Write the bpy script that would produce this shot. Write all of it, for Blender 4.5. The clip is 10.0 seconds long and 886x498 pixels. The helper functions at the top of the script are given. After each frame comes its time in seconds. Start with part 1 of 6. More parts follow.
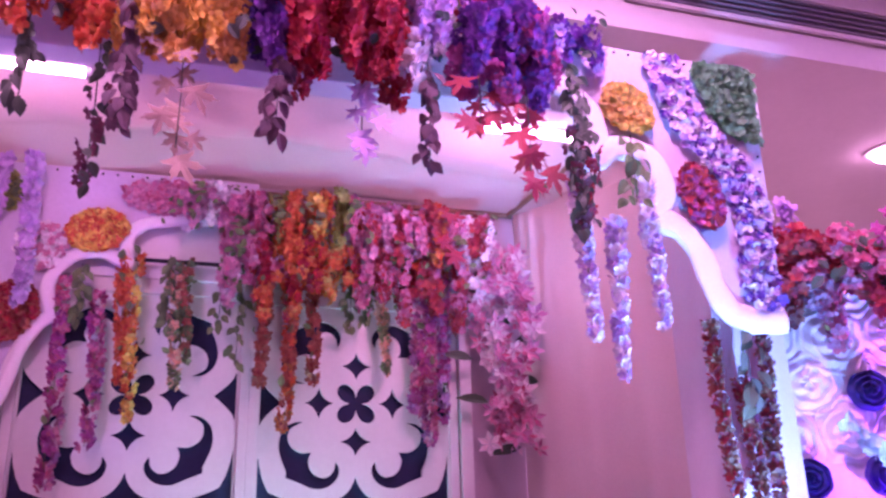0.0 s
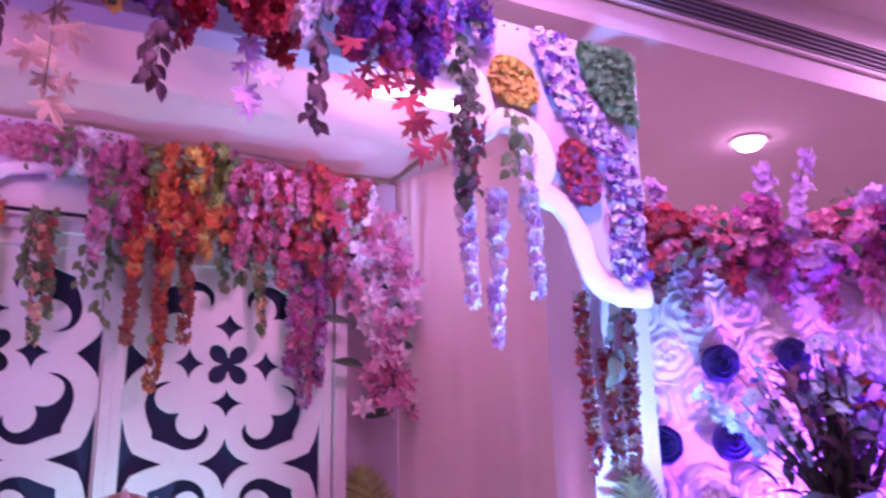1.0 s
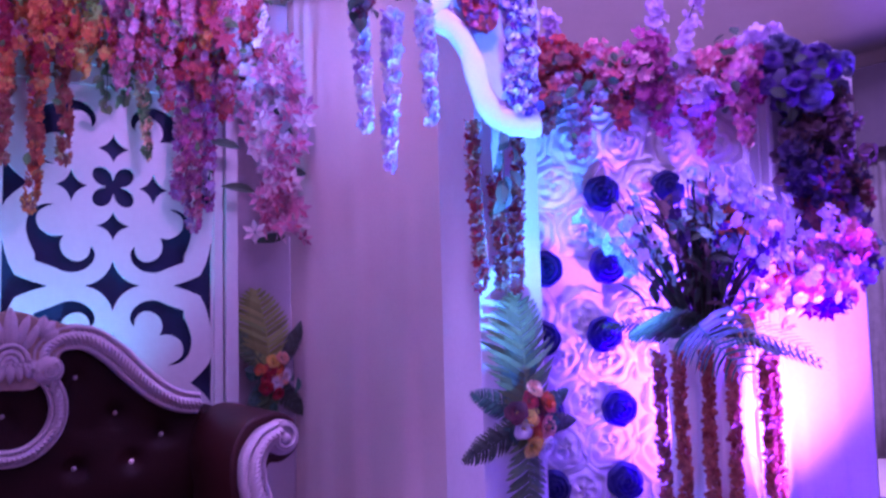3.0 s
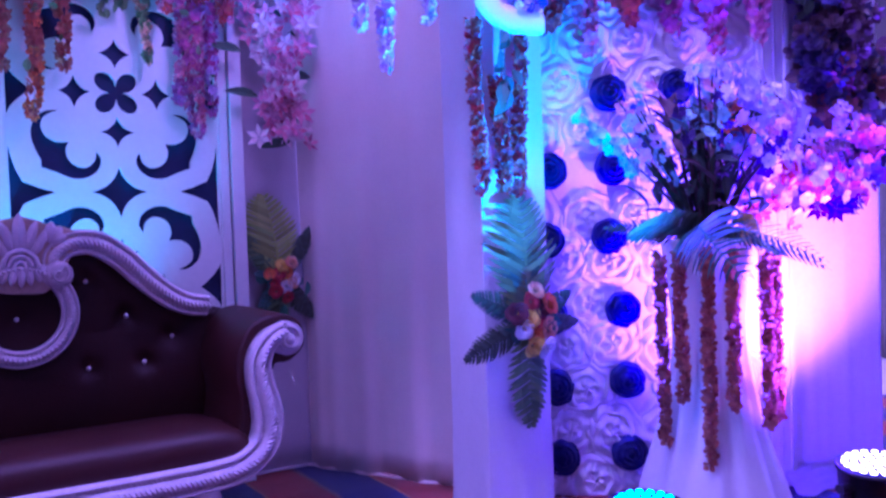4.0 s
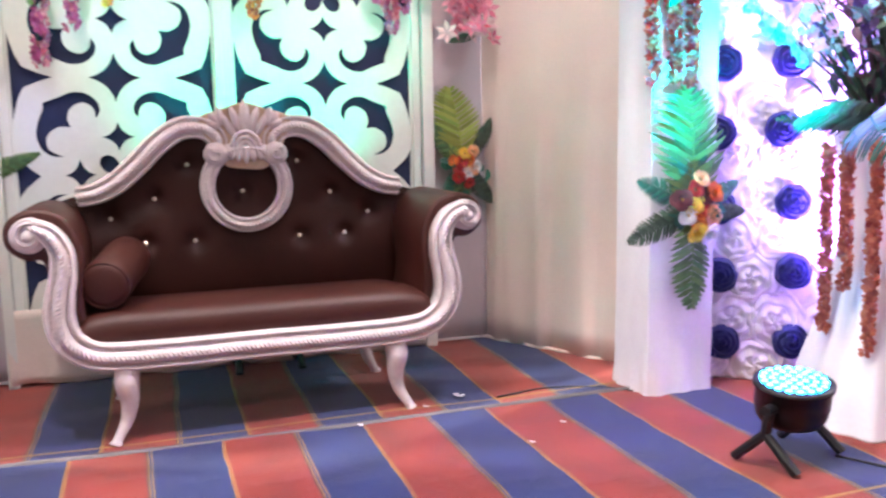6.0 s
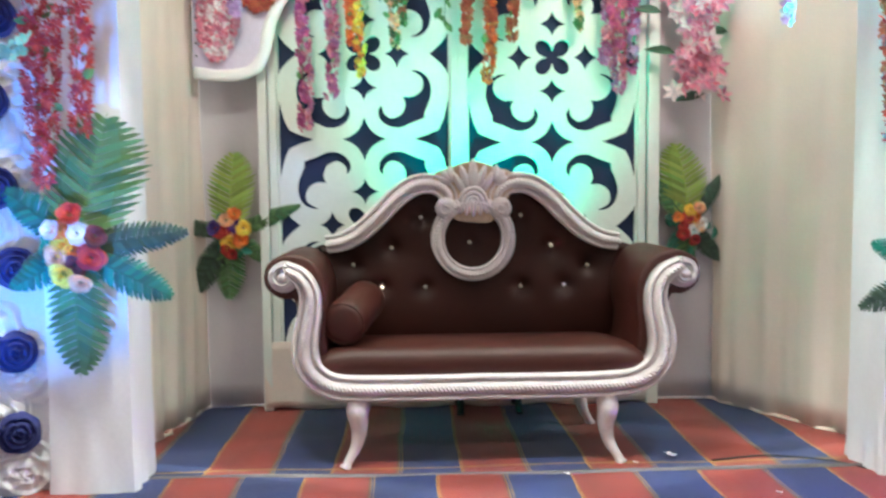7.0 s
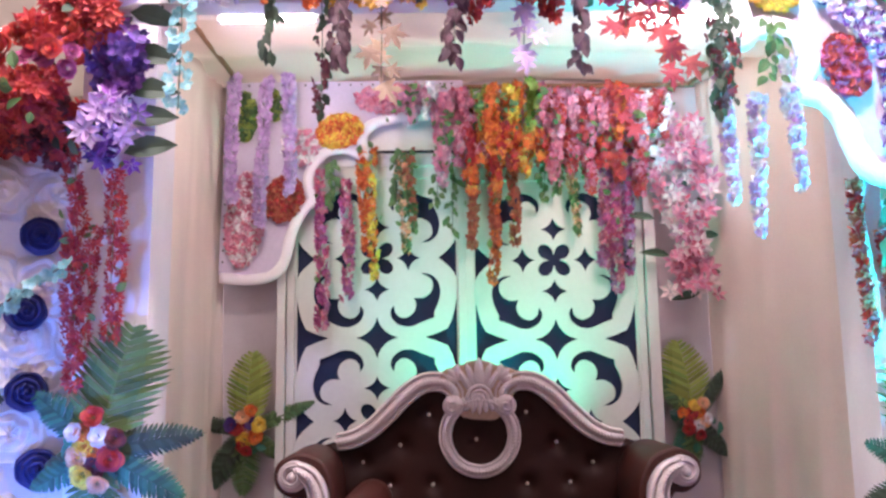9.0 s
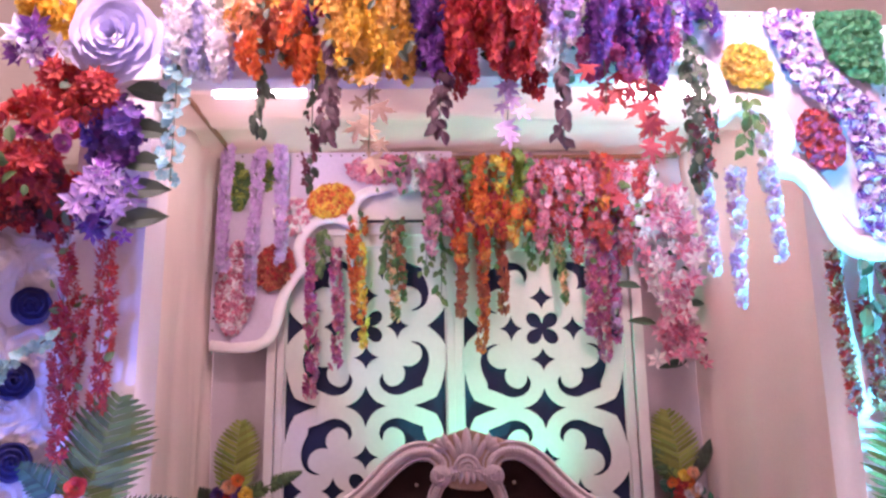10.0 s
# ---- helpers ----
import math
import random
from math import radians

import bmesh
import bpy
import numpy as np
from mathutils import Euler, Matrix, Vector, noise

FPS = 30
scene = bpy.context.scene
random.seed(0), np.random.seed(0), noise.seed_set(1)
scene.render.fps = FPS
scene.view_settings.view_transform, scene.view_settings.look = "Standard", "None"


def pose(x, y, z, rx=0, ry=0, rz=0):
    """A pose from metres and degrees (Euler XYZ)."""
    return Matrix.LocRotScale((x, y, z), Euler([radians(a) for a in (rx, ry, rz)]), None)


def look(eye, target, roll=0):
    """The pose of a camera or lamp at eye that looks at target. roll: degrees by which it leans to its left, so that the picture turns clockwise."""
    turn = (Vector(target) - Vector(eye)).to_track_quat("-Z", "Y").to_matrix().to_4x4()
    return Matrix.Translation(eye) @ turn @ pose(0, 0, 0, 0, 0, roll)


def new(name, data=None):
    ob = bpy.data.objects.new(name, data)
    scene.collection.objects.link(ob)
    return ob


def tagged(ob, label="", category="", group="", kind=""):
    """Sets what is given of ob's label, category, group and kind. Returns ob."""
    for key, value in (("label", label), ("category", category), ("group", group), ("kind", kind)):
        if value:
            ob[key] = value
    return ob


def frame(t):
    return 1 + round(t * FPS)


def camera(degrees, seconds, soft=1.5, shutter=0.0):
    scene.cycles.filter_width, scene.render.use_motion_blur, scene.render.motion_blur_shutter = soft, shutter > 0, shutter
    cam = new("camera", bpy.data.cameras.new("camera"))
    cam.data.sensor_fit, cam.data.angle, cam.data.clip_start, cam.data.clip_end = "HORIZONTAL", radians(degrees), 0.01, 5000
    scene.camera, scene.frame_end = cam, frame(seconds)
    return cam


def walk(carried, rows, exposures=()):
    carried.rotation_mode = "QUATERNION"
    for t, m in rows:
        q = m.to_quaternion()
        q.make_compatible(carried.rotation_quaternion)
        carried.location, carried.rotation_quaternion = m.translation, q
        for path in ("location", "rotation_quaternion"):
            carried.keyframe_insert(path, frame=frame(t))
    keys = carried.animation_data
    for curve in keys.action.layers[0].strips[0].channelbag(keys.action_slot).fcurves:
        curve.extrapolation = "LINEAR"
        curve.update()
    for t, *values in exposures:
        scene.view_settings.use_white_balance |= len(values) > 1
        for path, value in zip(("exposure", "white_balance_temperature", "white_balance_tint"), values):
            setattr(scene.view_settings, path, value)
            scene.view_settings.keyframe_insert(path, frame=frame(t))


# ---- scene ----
cam = camera(55.94, 10.0, 2.5, 0.4)
# seconds, x, y, z, yaw, pitch, roll
ROWS = [(0, -0.042, 0.361, 1.260, -17.61, 18.42, 1.46),
        (0.5, -0.035, 0.376, 1.258, -20.84, 18.08, 1.65),
        (1, -0.054, 0.360, 1.251, -26.33, 15.94, 1.36),
        (1.5, -0.067, 0.327, 1.224, -31.33, 14.40, 0.46),
        (2, -0.133, 0.339, 1.231, -35.99, 11.34, 0.91),
        (2.5, -0.100, 0.345, 1.209, -35.47, 8.24, 1.05),
        (3.8, -0.003, 0.298, 1.184, -31.73, -0.39, 1.81),
        (4, 0.016, 0.289, 1.176, -31.90, -1.57, 1.91),
        (4.5, 0.024, 0.280, 1.157, -30.47, -6.32, 2.23),
        (5, 0.010, 0.247, 1.151, -29.74, -8.20, 2.01),
        (5.2, 0.002, 0.194, 1.150, -26.57, -8.50, 1.80),
        (6.3, -0.076, -0.051, 1.095, -14.91, -7.10, 1.18),
        (6.5, -0.050, -0.075, 1.104, -10.49, -6.57, 1.38),
        (7, 0.020, -0.173, 1.122, -2.22, -3.93, 0.56),
        (7.5, 0.083, -0.269, 1.134, 0.54, -1.05, 1.19),
        (8, 0.098, -0.333, 1.158, -0.46, 2.25, 0.99),
        (8.5, 0.114, -0.348, 1.187, -0.15, 5.63, 1.18),
        (9, 0.113, -0.373, 1.198, -0.33, 8.50, 0.81),
        (9.5, 0.127, -0.381, 1.210, -0.84, 10.59, 0.59),
        (10, 0.157, -0.426, 1.215, -0.54, 12.85, 0.79)]
EXPOSURE = [(0.0, 0.1, 6600, 175), (1.5, -0.05, 6300, 175), (2.5, -0.15, 5600, 160), (3.8, -0.22, 4600, 134), (4.5, 0.08, 4050, 88), (5.0, 0.48, 3500, 46), (5.3, 0.9, 4400, 24), (6.3, 1.85, 6000, 6), (7.0, 1.58, 5600, -16), (8.5, 1.17, 5800, 1), (10.0, 0.9, 6600, 58)]
walk(cam, [(t, pose(x, y, z, 90 + p, r, w)) for t, x, y, z, w, p, r in ROWS], EXPOSURE)

# ---------------------------------------------------------------- world and lamps
world = bpy.data.worlds.new("world")
scene.world = world
world.use_nodes = True
world.node_tree.nodes["Background"].inputs[0].default_value = (0.9, 0.85, 1.0, 1)
world.node_tree.nodes["Background"].inputs[1].default_value = 0.02


def lamp(name, kind, eye, target, watts, colour, size=0.1, cone=60, blend=0.6):
    data = bpy.data.lights.new(name, kind)
    data.energy, data.color = watts, colour
    if kind == "SPOT":
        data.spot_size, data.spot_blend, data.shadow_soft_size = radians(cone), blend, size
    elif kind == "AREA":
        data.shape, data.size = "DISK", size
    else:
        data.shadow_soft_size = size
    ob = new(name, data)
    ob.matrix_world = look(eye, target)
    return ob


# colour-changing par cans on the carpet
lamp("par_beam_cyan", "SPOT", (1.90, 2.165, 0.345), (1.74, 2.72, 1.85), 290, (0.0, 0.86, 1.0), 0.07, 62, 0.9)
lamp("par_beam_violet", "SPOT", (2.86, 2.0, 0.345), (2.80, 2.75, 1.5), 600, (0.42, 0.20, 1.0), 0.07, 114, 1.0)
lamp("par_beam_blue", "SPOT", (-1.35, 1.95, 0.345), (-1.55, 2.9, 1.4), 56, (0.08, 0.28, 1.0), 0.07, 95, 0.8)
lamp("par_beam_green", "SPOT", (0.40, 3.88, 0.42), (0.42, 4.20, 2.25), 86, (0.0, 1.0, 0.56), 0.06, 92, 0.9)
# tube lights under the canopy, one known recessed ceiling light, unseen ones added
lamp("tube_beam", "AREA", (-0.60, 3.08, 2.695), (-0.4, 3.9, 2.0), 2.5, (1.0, 0.82, 0.66), 0.2)
lamp("tube_beam", "AREA", (1.18, 3.08, 2.675), (0.85, 4.0, 2.4), 5.0, (1.0, 0.62, 0.55), 0.2)
# the first is the known ceiling light, the second an unseen mirrored copy
for x, y in ((4.01, 3.97), (-3.2, 3.97)):
    lamp("downlight_and_fill", "AREA", (x, y, 3.295), (x, y, 0), 100, (1.0, 0.93, 0.82), 0.16)
# unseen lamps, added to brighten the beam flowers from the front
for x, y in ((-0.8, 2.0), (1.4, 2.0)):
    lamp("downlight_and_fill", "AREA", (x, y, 3.865), (x, y, 0), 42, (1.0, 0.86, 0.76), 0.3)
# unseen lamps, added so that their bounce brightens the ceiling
for x, y, watts in ((5.1, 2.3, 80), (-4.6, 2.0, 40)):
    lamp("downlight_and_fill", "AREA", (x, y, 3.865), (x, y, 0), watts, (1.0, 0.9, 0.82), 0.3)
# unseen lamps behind the camera, added as weak front fill
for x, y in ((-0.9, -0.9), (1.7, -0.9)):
    lamp("downlight_and_fill", "AREA", (x, y, 3.865), (x, y, 0), 8, (1.0, 0.86, 0.76), 0.3)

# ---------------------------------------------------------------- materials


def srgb(h):
    c = [int(h[i:i + 2], 16) / 255 for i in (0, 2, 4)]
    return tuple(x / 12.92 if x < 0.04045 else ((x + 0.055) / 1.055) ** 2.4 for x in c)


def mat(name, colour, rough=0.6, vary=0.15, scale=30.0, bump=0.0, metal=0.0, island=0.0, hue=0.0, sheen=0.0, spec=0.5,
        glow=0.0, coarse=4.0, thin=0.0, second=None):
    """Principled material: base colour varied by two scales of noise, and by piece."""
    m = bpy.data.materials.new(name)
    m.use_nodes = True
    nt = m.node_tree
    n, l = nt.nodes, nt.links
    p = n["Principled BSDF"]
    p.inputs["Roughness"].default_value, p.inputs["Metallic"].default_value = rough, metal
    p.inputs["Specular IOR Level"].default_value = spec
    if sheen:
        p.inputs["Sheen Weight"].default_value = sheen
    co = n.new("ShaderNodeTexCoord")
    fine, big = n.new("ShaderNodeTexNoise"), n.new("ShaderNodeTexNoise")
    fine.inputs["Scale"].default_value, big.inputs["Scale"].default_value = scale, coarse
    fine.inputs["Detail"].default_value = 6
    for t in (fine, big):
        l.new(co.outputs["Object"], t.inputs["Vector"])
    add = n.new("ShaderNodeMath")
    add.operation = "ADD"
    l.new(fine.outputs["Fac"], add.inputs[0])
    l.new(big.outputs["Fac"], add.inputs[1])
    rng = n.new("ShaderNodeMapRange")
    rng.inputs["From Min"].default_value, rng.inputs["From Max"].default_value = 0.6, 1.4
    rng.inputs["To Min"].default_value, rng.inputs["To Max"].default_value = 1 - vary, 1 + vary
    l.new(add.outputs[0], rng.inputs["Value"])
    hs = n.new("ShaderNodeHueSaturation")
    hs.inputs["Color"].default_value = (*colour, 1)
    last = rng.outputs[0]
    geo = n.new("ShaderNodeNewGeometry")
    if second:
        mix = n.new("ShaderNodeMix")
        mix.data_type = "RGBA"
        mix.inputs[6].default_value, mix.inputs[7].default_value = (*colour, 1), (*second, 1)
        gt = n.new("ShaderNodeMath")
        gt.operation = "FRACT"
        mul = n.new("ShaderNodeMath")
        mul.operation = "MULTIPLY"
        mul.inputs[1].default_value = 7.31
        l.new(geo.outputs["Random Per Island"], mul.inputs[0])
        l.new(mul.outputs[0], gt.inputs[0])
        l.new(gt.outputs[0], mix.inputs[0])
        l.new(mix.outputs[2], hs.inputs["Color"])
    if island or hue:
        r2 = n.new("ShaderNodeMapRange")
        r2.inputs["To Min"].default_value, r2.inputs["To Max"].default_value = 1 - island, 1 + island
        l.new(geo.outputs["Random Per Island"], r2.inputs["Value"])
        mu = n.new("ShaderNodeMath")
        mu.operation = "MULTIPLY"
        l.new(last, mu.inputs[0])
        l.new(r2.outputs[0], mu.inputs[1])
        last = mu.outputs[0]
        r3 = n.new("ShaderNodeMapRange")
        r3.inputs["To Min"].default_value, r3.inputs["To Max"].default_value = 0.5 - hue, 0.5 + hue
        l.new(geo.outputs["Random Per Island"], r3.inputs["Value"])
        l.new(r3.outputs[0], hs.inputs["Hue"])
    l.new(last, hs.inputs["Value"])
    l.new(hs.outputs[0], p.inputs["Base Color"])
    if bump:
        b = n.new("ShaderNodeBump")
        b.inputs["Strength"].default_value, b.inputs["Distance"].default_value = bump, 0.004
        l.new(fine.outputs["Fac"], b.inputs["Height"])
        l.new(b.outputs[0], p.inputs["Normal"])
    if glow:
        p.inputs["Emission Color"].default_value = (*colour, 1)
        p.inputs["Emission Strength"].default_value = glow
    if thin:
        out = n["Material Output"]
        tr, mx = n.new("ShaderNodeBsdfTranslucent"), n.new("ShaderNodeMixShader")
        l.new(hs.outputs[0], tr.inputs["Color"])
        mx.inputs[0].default_value = thin
        l.new(p.outputs[0], mx.inputs[1])
        l.new(tr.outputs[0], mx.inputs[2])
        l.new(mx.outputs[0], out.inputs["Surface"])
    return m


M = {}
M["cream_cloth"] = mat("cream_cloth", srgb("e6d8d0"), 0.75, 0.05, 90, 0.25, sheen=0.2, thin=0.12)
M["grey_cloth"] = mat("grey_cloth", srgb("bdb4ba"), 0.7, 0.06, 90, 0.25, sheen=0.2)
M["white_satin"] = mat("white_satin", srgb("e4e2ea"), 0.42, 0.05, 60, 0.15, sheen=0.3)
M["rosette"] = mat("rosette", srgb("ebe6ea"), 0.6, 0.06, 60, 0.2, sheen=0.2, thin=0.15)
M["white_board"] = mat("white_board", srgb("dfe0dc"), 0.5, 0.05, 40, 0.1)
M["navy"] = mat("navy", srgb("16234a"), 0.7, 0.2, 60, 0.2)
M["board"] = mat("board", srgb("cfc6dc"), 0.7, 0.08, 60, 0.3)
M["trim_white"] = mat("trim_white", srgb("f0eef2"), 0.8, 0.05, 120, 0.4, sheen=0.3)
M["ceiling"] = mat("ceiling", srgb("cfcac6"), 0.85, 0.04, 30, 0.1)
M["wall"] = mat("wall", srgb("b8aea4"), 0.8, 0.08, 20, 0.15)
M["dark_wall"] = mat("dark_wall", srgb("3a3436"), 0.7, 0.15, 20, 0.15)
M["black"] = mat("black", srgb("111114"), 0.45, 0.2, 80, 0.15)
M["vent_grey"] = mat("vent_grey", srgb("4a4a52"), 0.7, 0.15, 60, 0.1)
M["vent_slat"] = mat("vent_slat", srgb("7d7c82"), 0.5, 0.1, 60, 0.1)
M["metal"] = mat("metal", srgb("3a3a3c"), 0.35, 0.2, 80, 0.1, metal=1.0)
M["maroon"] = mat("maroon", srgb("3e1c17"), 0.5, 0.22, 140, 0.35, coarse=6, spec=0.4)
M["carpet_back"] = mat("carpet_back", srgb("6a6468"), 0.95, 0.3, 90, 0.8, coarse=6)
M["silver_wood"] = mat("silver_wood", srgb("cfc4c6"), 0.52, 0.14, 70, 0.4, coarse=14, spec=0.35)
M["tan_wood"] = mat("tan_wood", srgb("b9a08c"), 0.6, 0.2, 60, 0.4, coarse=18)
M["crystal"] = mat("crystal", srgb("fff6e8"), 0.08, 0.05, 60, metal=0.6)
M["led"] = mat("led", (0.04, 0.55, 1.0), 0.4, glow=16)
M["led_violet"] = mat("led_violet", (0.5, 0.5, 1.0), 0.4, glow=16)
M["led_green"] = mat("led_green", (0.2, 1.0, 0.5), 0.4, glow=8)
M["bulb"] = mat("bulb", (1.0, 0.93, 0.8), 0.4, glow=22)
M["curtain_grey"] = mat("curtain_grey", srgb("6d6a66"), 0.5, 0.25, 30, 0.2, coarse=9)
M["cable"] = mat("cable", srgb("15151a"), 0.5, 0.1)
M["brown_wood"] = mat("brown_wood", srgb("8a6a4e"), 0.5, 0.2, 40, 0.2)


def petal(name, hexa, second=None, island=0.22, hue=0.012, rough=0.55):
    # mixes 12% grey into every petal colour, painting in the haze
    soft = lambda h: tuple(0.88 * c + 0.12 * 0.42 for c in srgb(h))
    M[name] = mat(name, soft(hexa), rough, 0.1, 120, 0.1, island=island, hue=hue, thin=0.3, second=soft(second) if second else None, spec=0.3)


petal("f_red", "b3121f", "d42a35")
petal("f_crimson", "b01820", "de4040")
petal("f_orange", "e5631d", "f08a2c")
petal("f_gold", "e0a838", "f2cf6a")
petal("f_yellow", "f2c22c", "f7dc5c")
petal("f_purple", "6a2a8e", "9a4fc0")
petal("f_violet", "43207a", "6d3fb0")
petal("f_lilac", "cda6e2", "e0c8f0", 0.12)
petal("f_pink", "df7fa4", "f2b6cc")
petal("f_rose", "d1587c", "eea0b8")
petal("f_magenta", "b0387e", "d86aae")
petal("f_white", "e9e2ea", "ffffff", hue=0.0)
petal("f_lav", "b9b4e6", "e6e4fb", hue=0.0)
petal("f_blue", "151d74", "1d2f92")
petal("f_blush", "e6c9cc", "f0dedd")
petal("f_slate", "4b4c80", "7a78ac")
petal("f_plum", "2c1c4c", "4a2e6e")
petal("f_cyan", "7fc5d2", "a9dde4")
petal("f_wine", "5d1228", "7f2038")
petal("f_peach", "f0a878", "f6c8a4")
petal("f_rust", "ab4730", "cf7450")
petal("leaf", "3c6a35", "688a48", hue=0.02)
petal("leaf_dark", "253c2a", "3b5a3c", hue=0.02)
petal("leaf_teal", "1d5c50", "2f8a6c", hue=0.02)
petal("leaf_lime", "7f9a35", "a9b84e", hue=0.02)
petal("leaf_tan", "b79a86", "cdb09a")
petal("leaf_red", "a81f2a", "c8343c")
petal("leaf_plum", "553544", "74485a")
petal("grass_green", "157a4a", "2fae74")

# ---------------------------------------------------------------- mesh helpers


def mesh_ob(name, bm, material, parent=None, label="", smooth=False):
    me = bpy.data.meshes.new(name)
    bm.normal_update()
    bm.to_mesh(me)
    bm.free()
    if material:
        me.materials.append(material)
    if smooth:
        me.polygons.foreach_set("use_smooth", [True] * len(me.polygons))
    ob = new(name, me)
    if parent:
        ob.parent = parent
    if label:
        ob["label"] = label
    return ob


def part(name, bm, material, parent, label="", smooth=False):
    return mesh_ob(name, bm, material, parent, label, smooth)


def np_ob(name, verts, faces, material, parent=None, label="", smooth=False):
    me = bpy.data.meshes.new(name)
    me.from_pydata([tuple(v) for v in verts], [], faces)
    me.materials.append(material)
    if smooth:
        me.polygons.foreach_set("use_smooth", [True] * len(me.polygons))
    me.update()
    ob = new(name, me)
    if parent:
        ob.parent = parent
    if label:
        ob["label"] = label
    return ob


def thing(name, label, category, group="", at=(0, 0, 0), rz=0.0):
    ob = new(name)
    ob.matrix_world = pose(*at, 0, 0, rz)
    return tagged(ob, label, category, group)


def box(bm, x0, x1, y0, y1, z0, z1, bevel=0.0):
    vs = [bm.verts.new(c) for c in ((x0, y0, z0), (x1, y0, z0), (x1, y1, z0), (x0, y1, z0), (x0, y0, z1), (x1, y0, z1), (x1, y1, z1), (x0, y1, z1))]
    fs = [bm.faces.new([vs[i] for i in f]) for f in ((3, 2, 1, 0), (4, 5, 6, 7), (0, 1, 5, 4), (1, 2, 6, 5), (2, 3, 7, 6), (3, 0, 4, 7))]
    if bevel:
        bmesh.ops.bevel(bm, geom=list({e for f in fs for e in f.edges}), offset=bevel, segments=2, affect="EDGES", profile=0.7)
    return bm


def boxed(*a, bevel=0.0):
    return box(bmesh.new(), *a, bevel=bevel)


def setting(name, bm, material, label, category):
    return tagged(mesh_ob(name, bm, material), label, category, kind="structure")


def tube(bm, pts, radii, sides=8, cap=True):
    """A tapered tube along pts."""
    pts = [Vector(p) for p in pts]
    if not hasattr(radii, "__len__"):
        radii = [radii] * len(pts)
    rings, side = [], Vector((0.31, 0.87, 0.22))
    for i, p in enumerate(pts):
        d = (pts[min(i + 1, len(pts) - 1)] - pts[max(i - 1, 0)]).normalized()
        side = (side - d * side.dot(d))
        side = side.normalized() if side.length > 1e-6 else d.orthogonal().normalized()
        up = d.cross(side)
        rings.append([bm.verts.new(p + (side * math.cos(a) + up * math.sin(a)) * radii[i]) for a in (2 * math.pi * k / sides for k in range(sides))])
    for a, b in zip(rings, rings[1:]):
        for k in range(sides):
            bm.faces.new((a[k], a[(k + 1) % sides], b[(k + 1) % sides], b[k]))
    if cap:
        bm.faces.new(rings[0][::-1])
        bm.faces.new(rings[-1])
    return bm


def lathe(bm, profile, sides=20, at=(0, 0, 0)):
    """A turned shape about z through at; profile: (radius, height)."""
    rings = []
    for r, z in profile:
        rings.append([bm.verts.new((at[0] + r * math.cos(2 * math.pi * k / sides), at[1] + r * math.sin(2 * math.pi * k / sides), at[2] + z)) for k in range(sides)])
    for a, b in zip(rings, rings[1:]):
        for k in range(sides):
            bm.faces.new((a[k], a[(k + 1) % sides], b[(k + 1) % sides], b[k]))
    bm.faces.new(rings[0][::-1])
    bm.faces.new(rings[-1])
    return bm


def smooth_path(pts, n=8):
    """Catmull-Rom through pts."""
    P = [np.array(p, float) for p in pts]
    P = [2 * P[0] - P[1]] + P + [2 * P[-1] - P[-2]]
    out = []
    for i in range(1, len(P) - 2):
        for k in range(n):
            t = k / n
            a, b, c, d = P[i - 1:i + 3]
            out.append(0.5 * (2 * b + (c - a) * t + (2 * a - 5 * b + 4 * c - d) * t * t + (3 * b - a - 3 * c + d) * t ** 3))
    out.append(P[-2])
    return out


def plate(outline, holes, thick, bevel=0.0):
    """A bmesh of a flat board in x-z, cut through by holes; its back at y = 0, its front at y = -thick."""
    cu = bpy.data.curves.new("outline", "CURVE")
    cu.dimensions, cu.fill_mode, cu.extrude, cu.bevel_depth = "2D", "BOTH", thick / 2 - bevel, bevel
    cu.bevel_resolution = 1
    for loop in [outline] + holes:
        sp = cu.splines.new("POLY")
        sp.points.add(len(loop) - 1)
        for q, (x, z) in zip(sp.points, loop):
            q.co = (x, z, 0, 1)
        sp.use_cyclic_u = True
    ob = new("outline", cu)
    me = bpy.data.meshes.new_from_object(ob.evaluated_get(bpy.context.evaluated_depsgraph_get()))
    bm = bmesh.new()
    bm.from_mesh(me)
    bpy.data.objects.remove(ob)
    bpy.data.curves.remove(cu)
    bpy.data.meshes.remove(me)
    for v in bm.verts:
        x, z, y = v.co
        v.co = (x, -thick / 2 - y, z)
    bmesh.ops.reverse_faces(bm, faces=bm.faces[:])
    bmesh.ops.recalc_face_normals(bm, faces=bm.faces[:])
    return bm


rnd = random.Random(7)


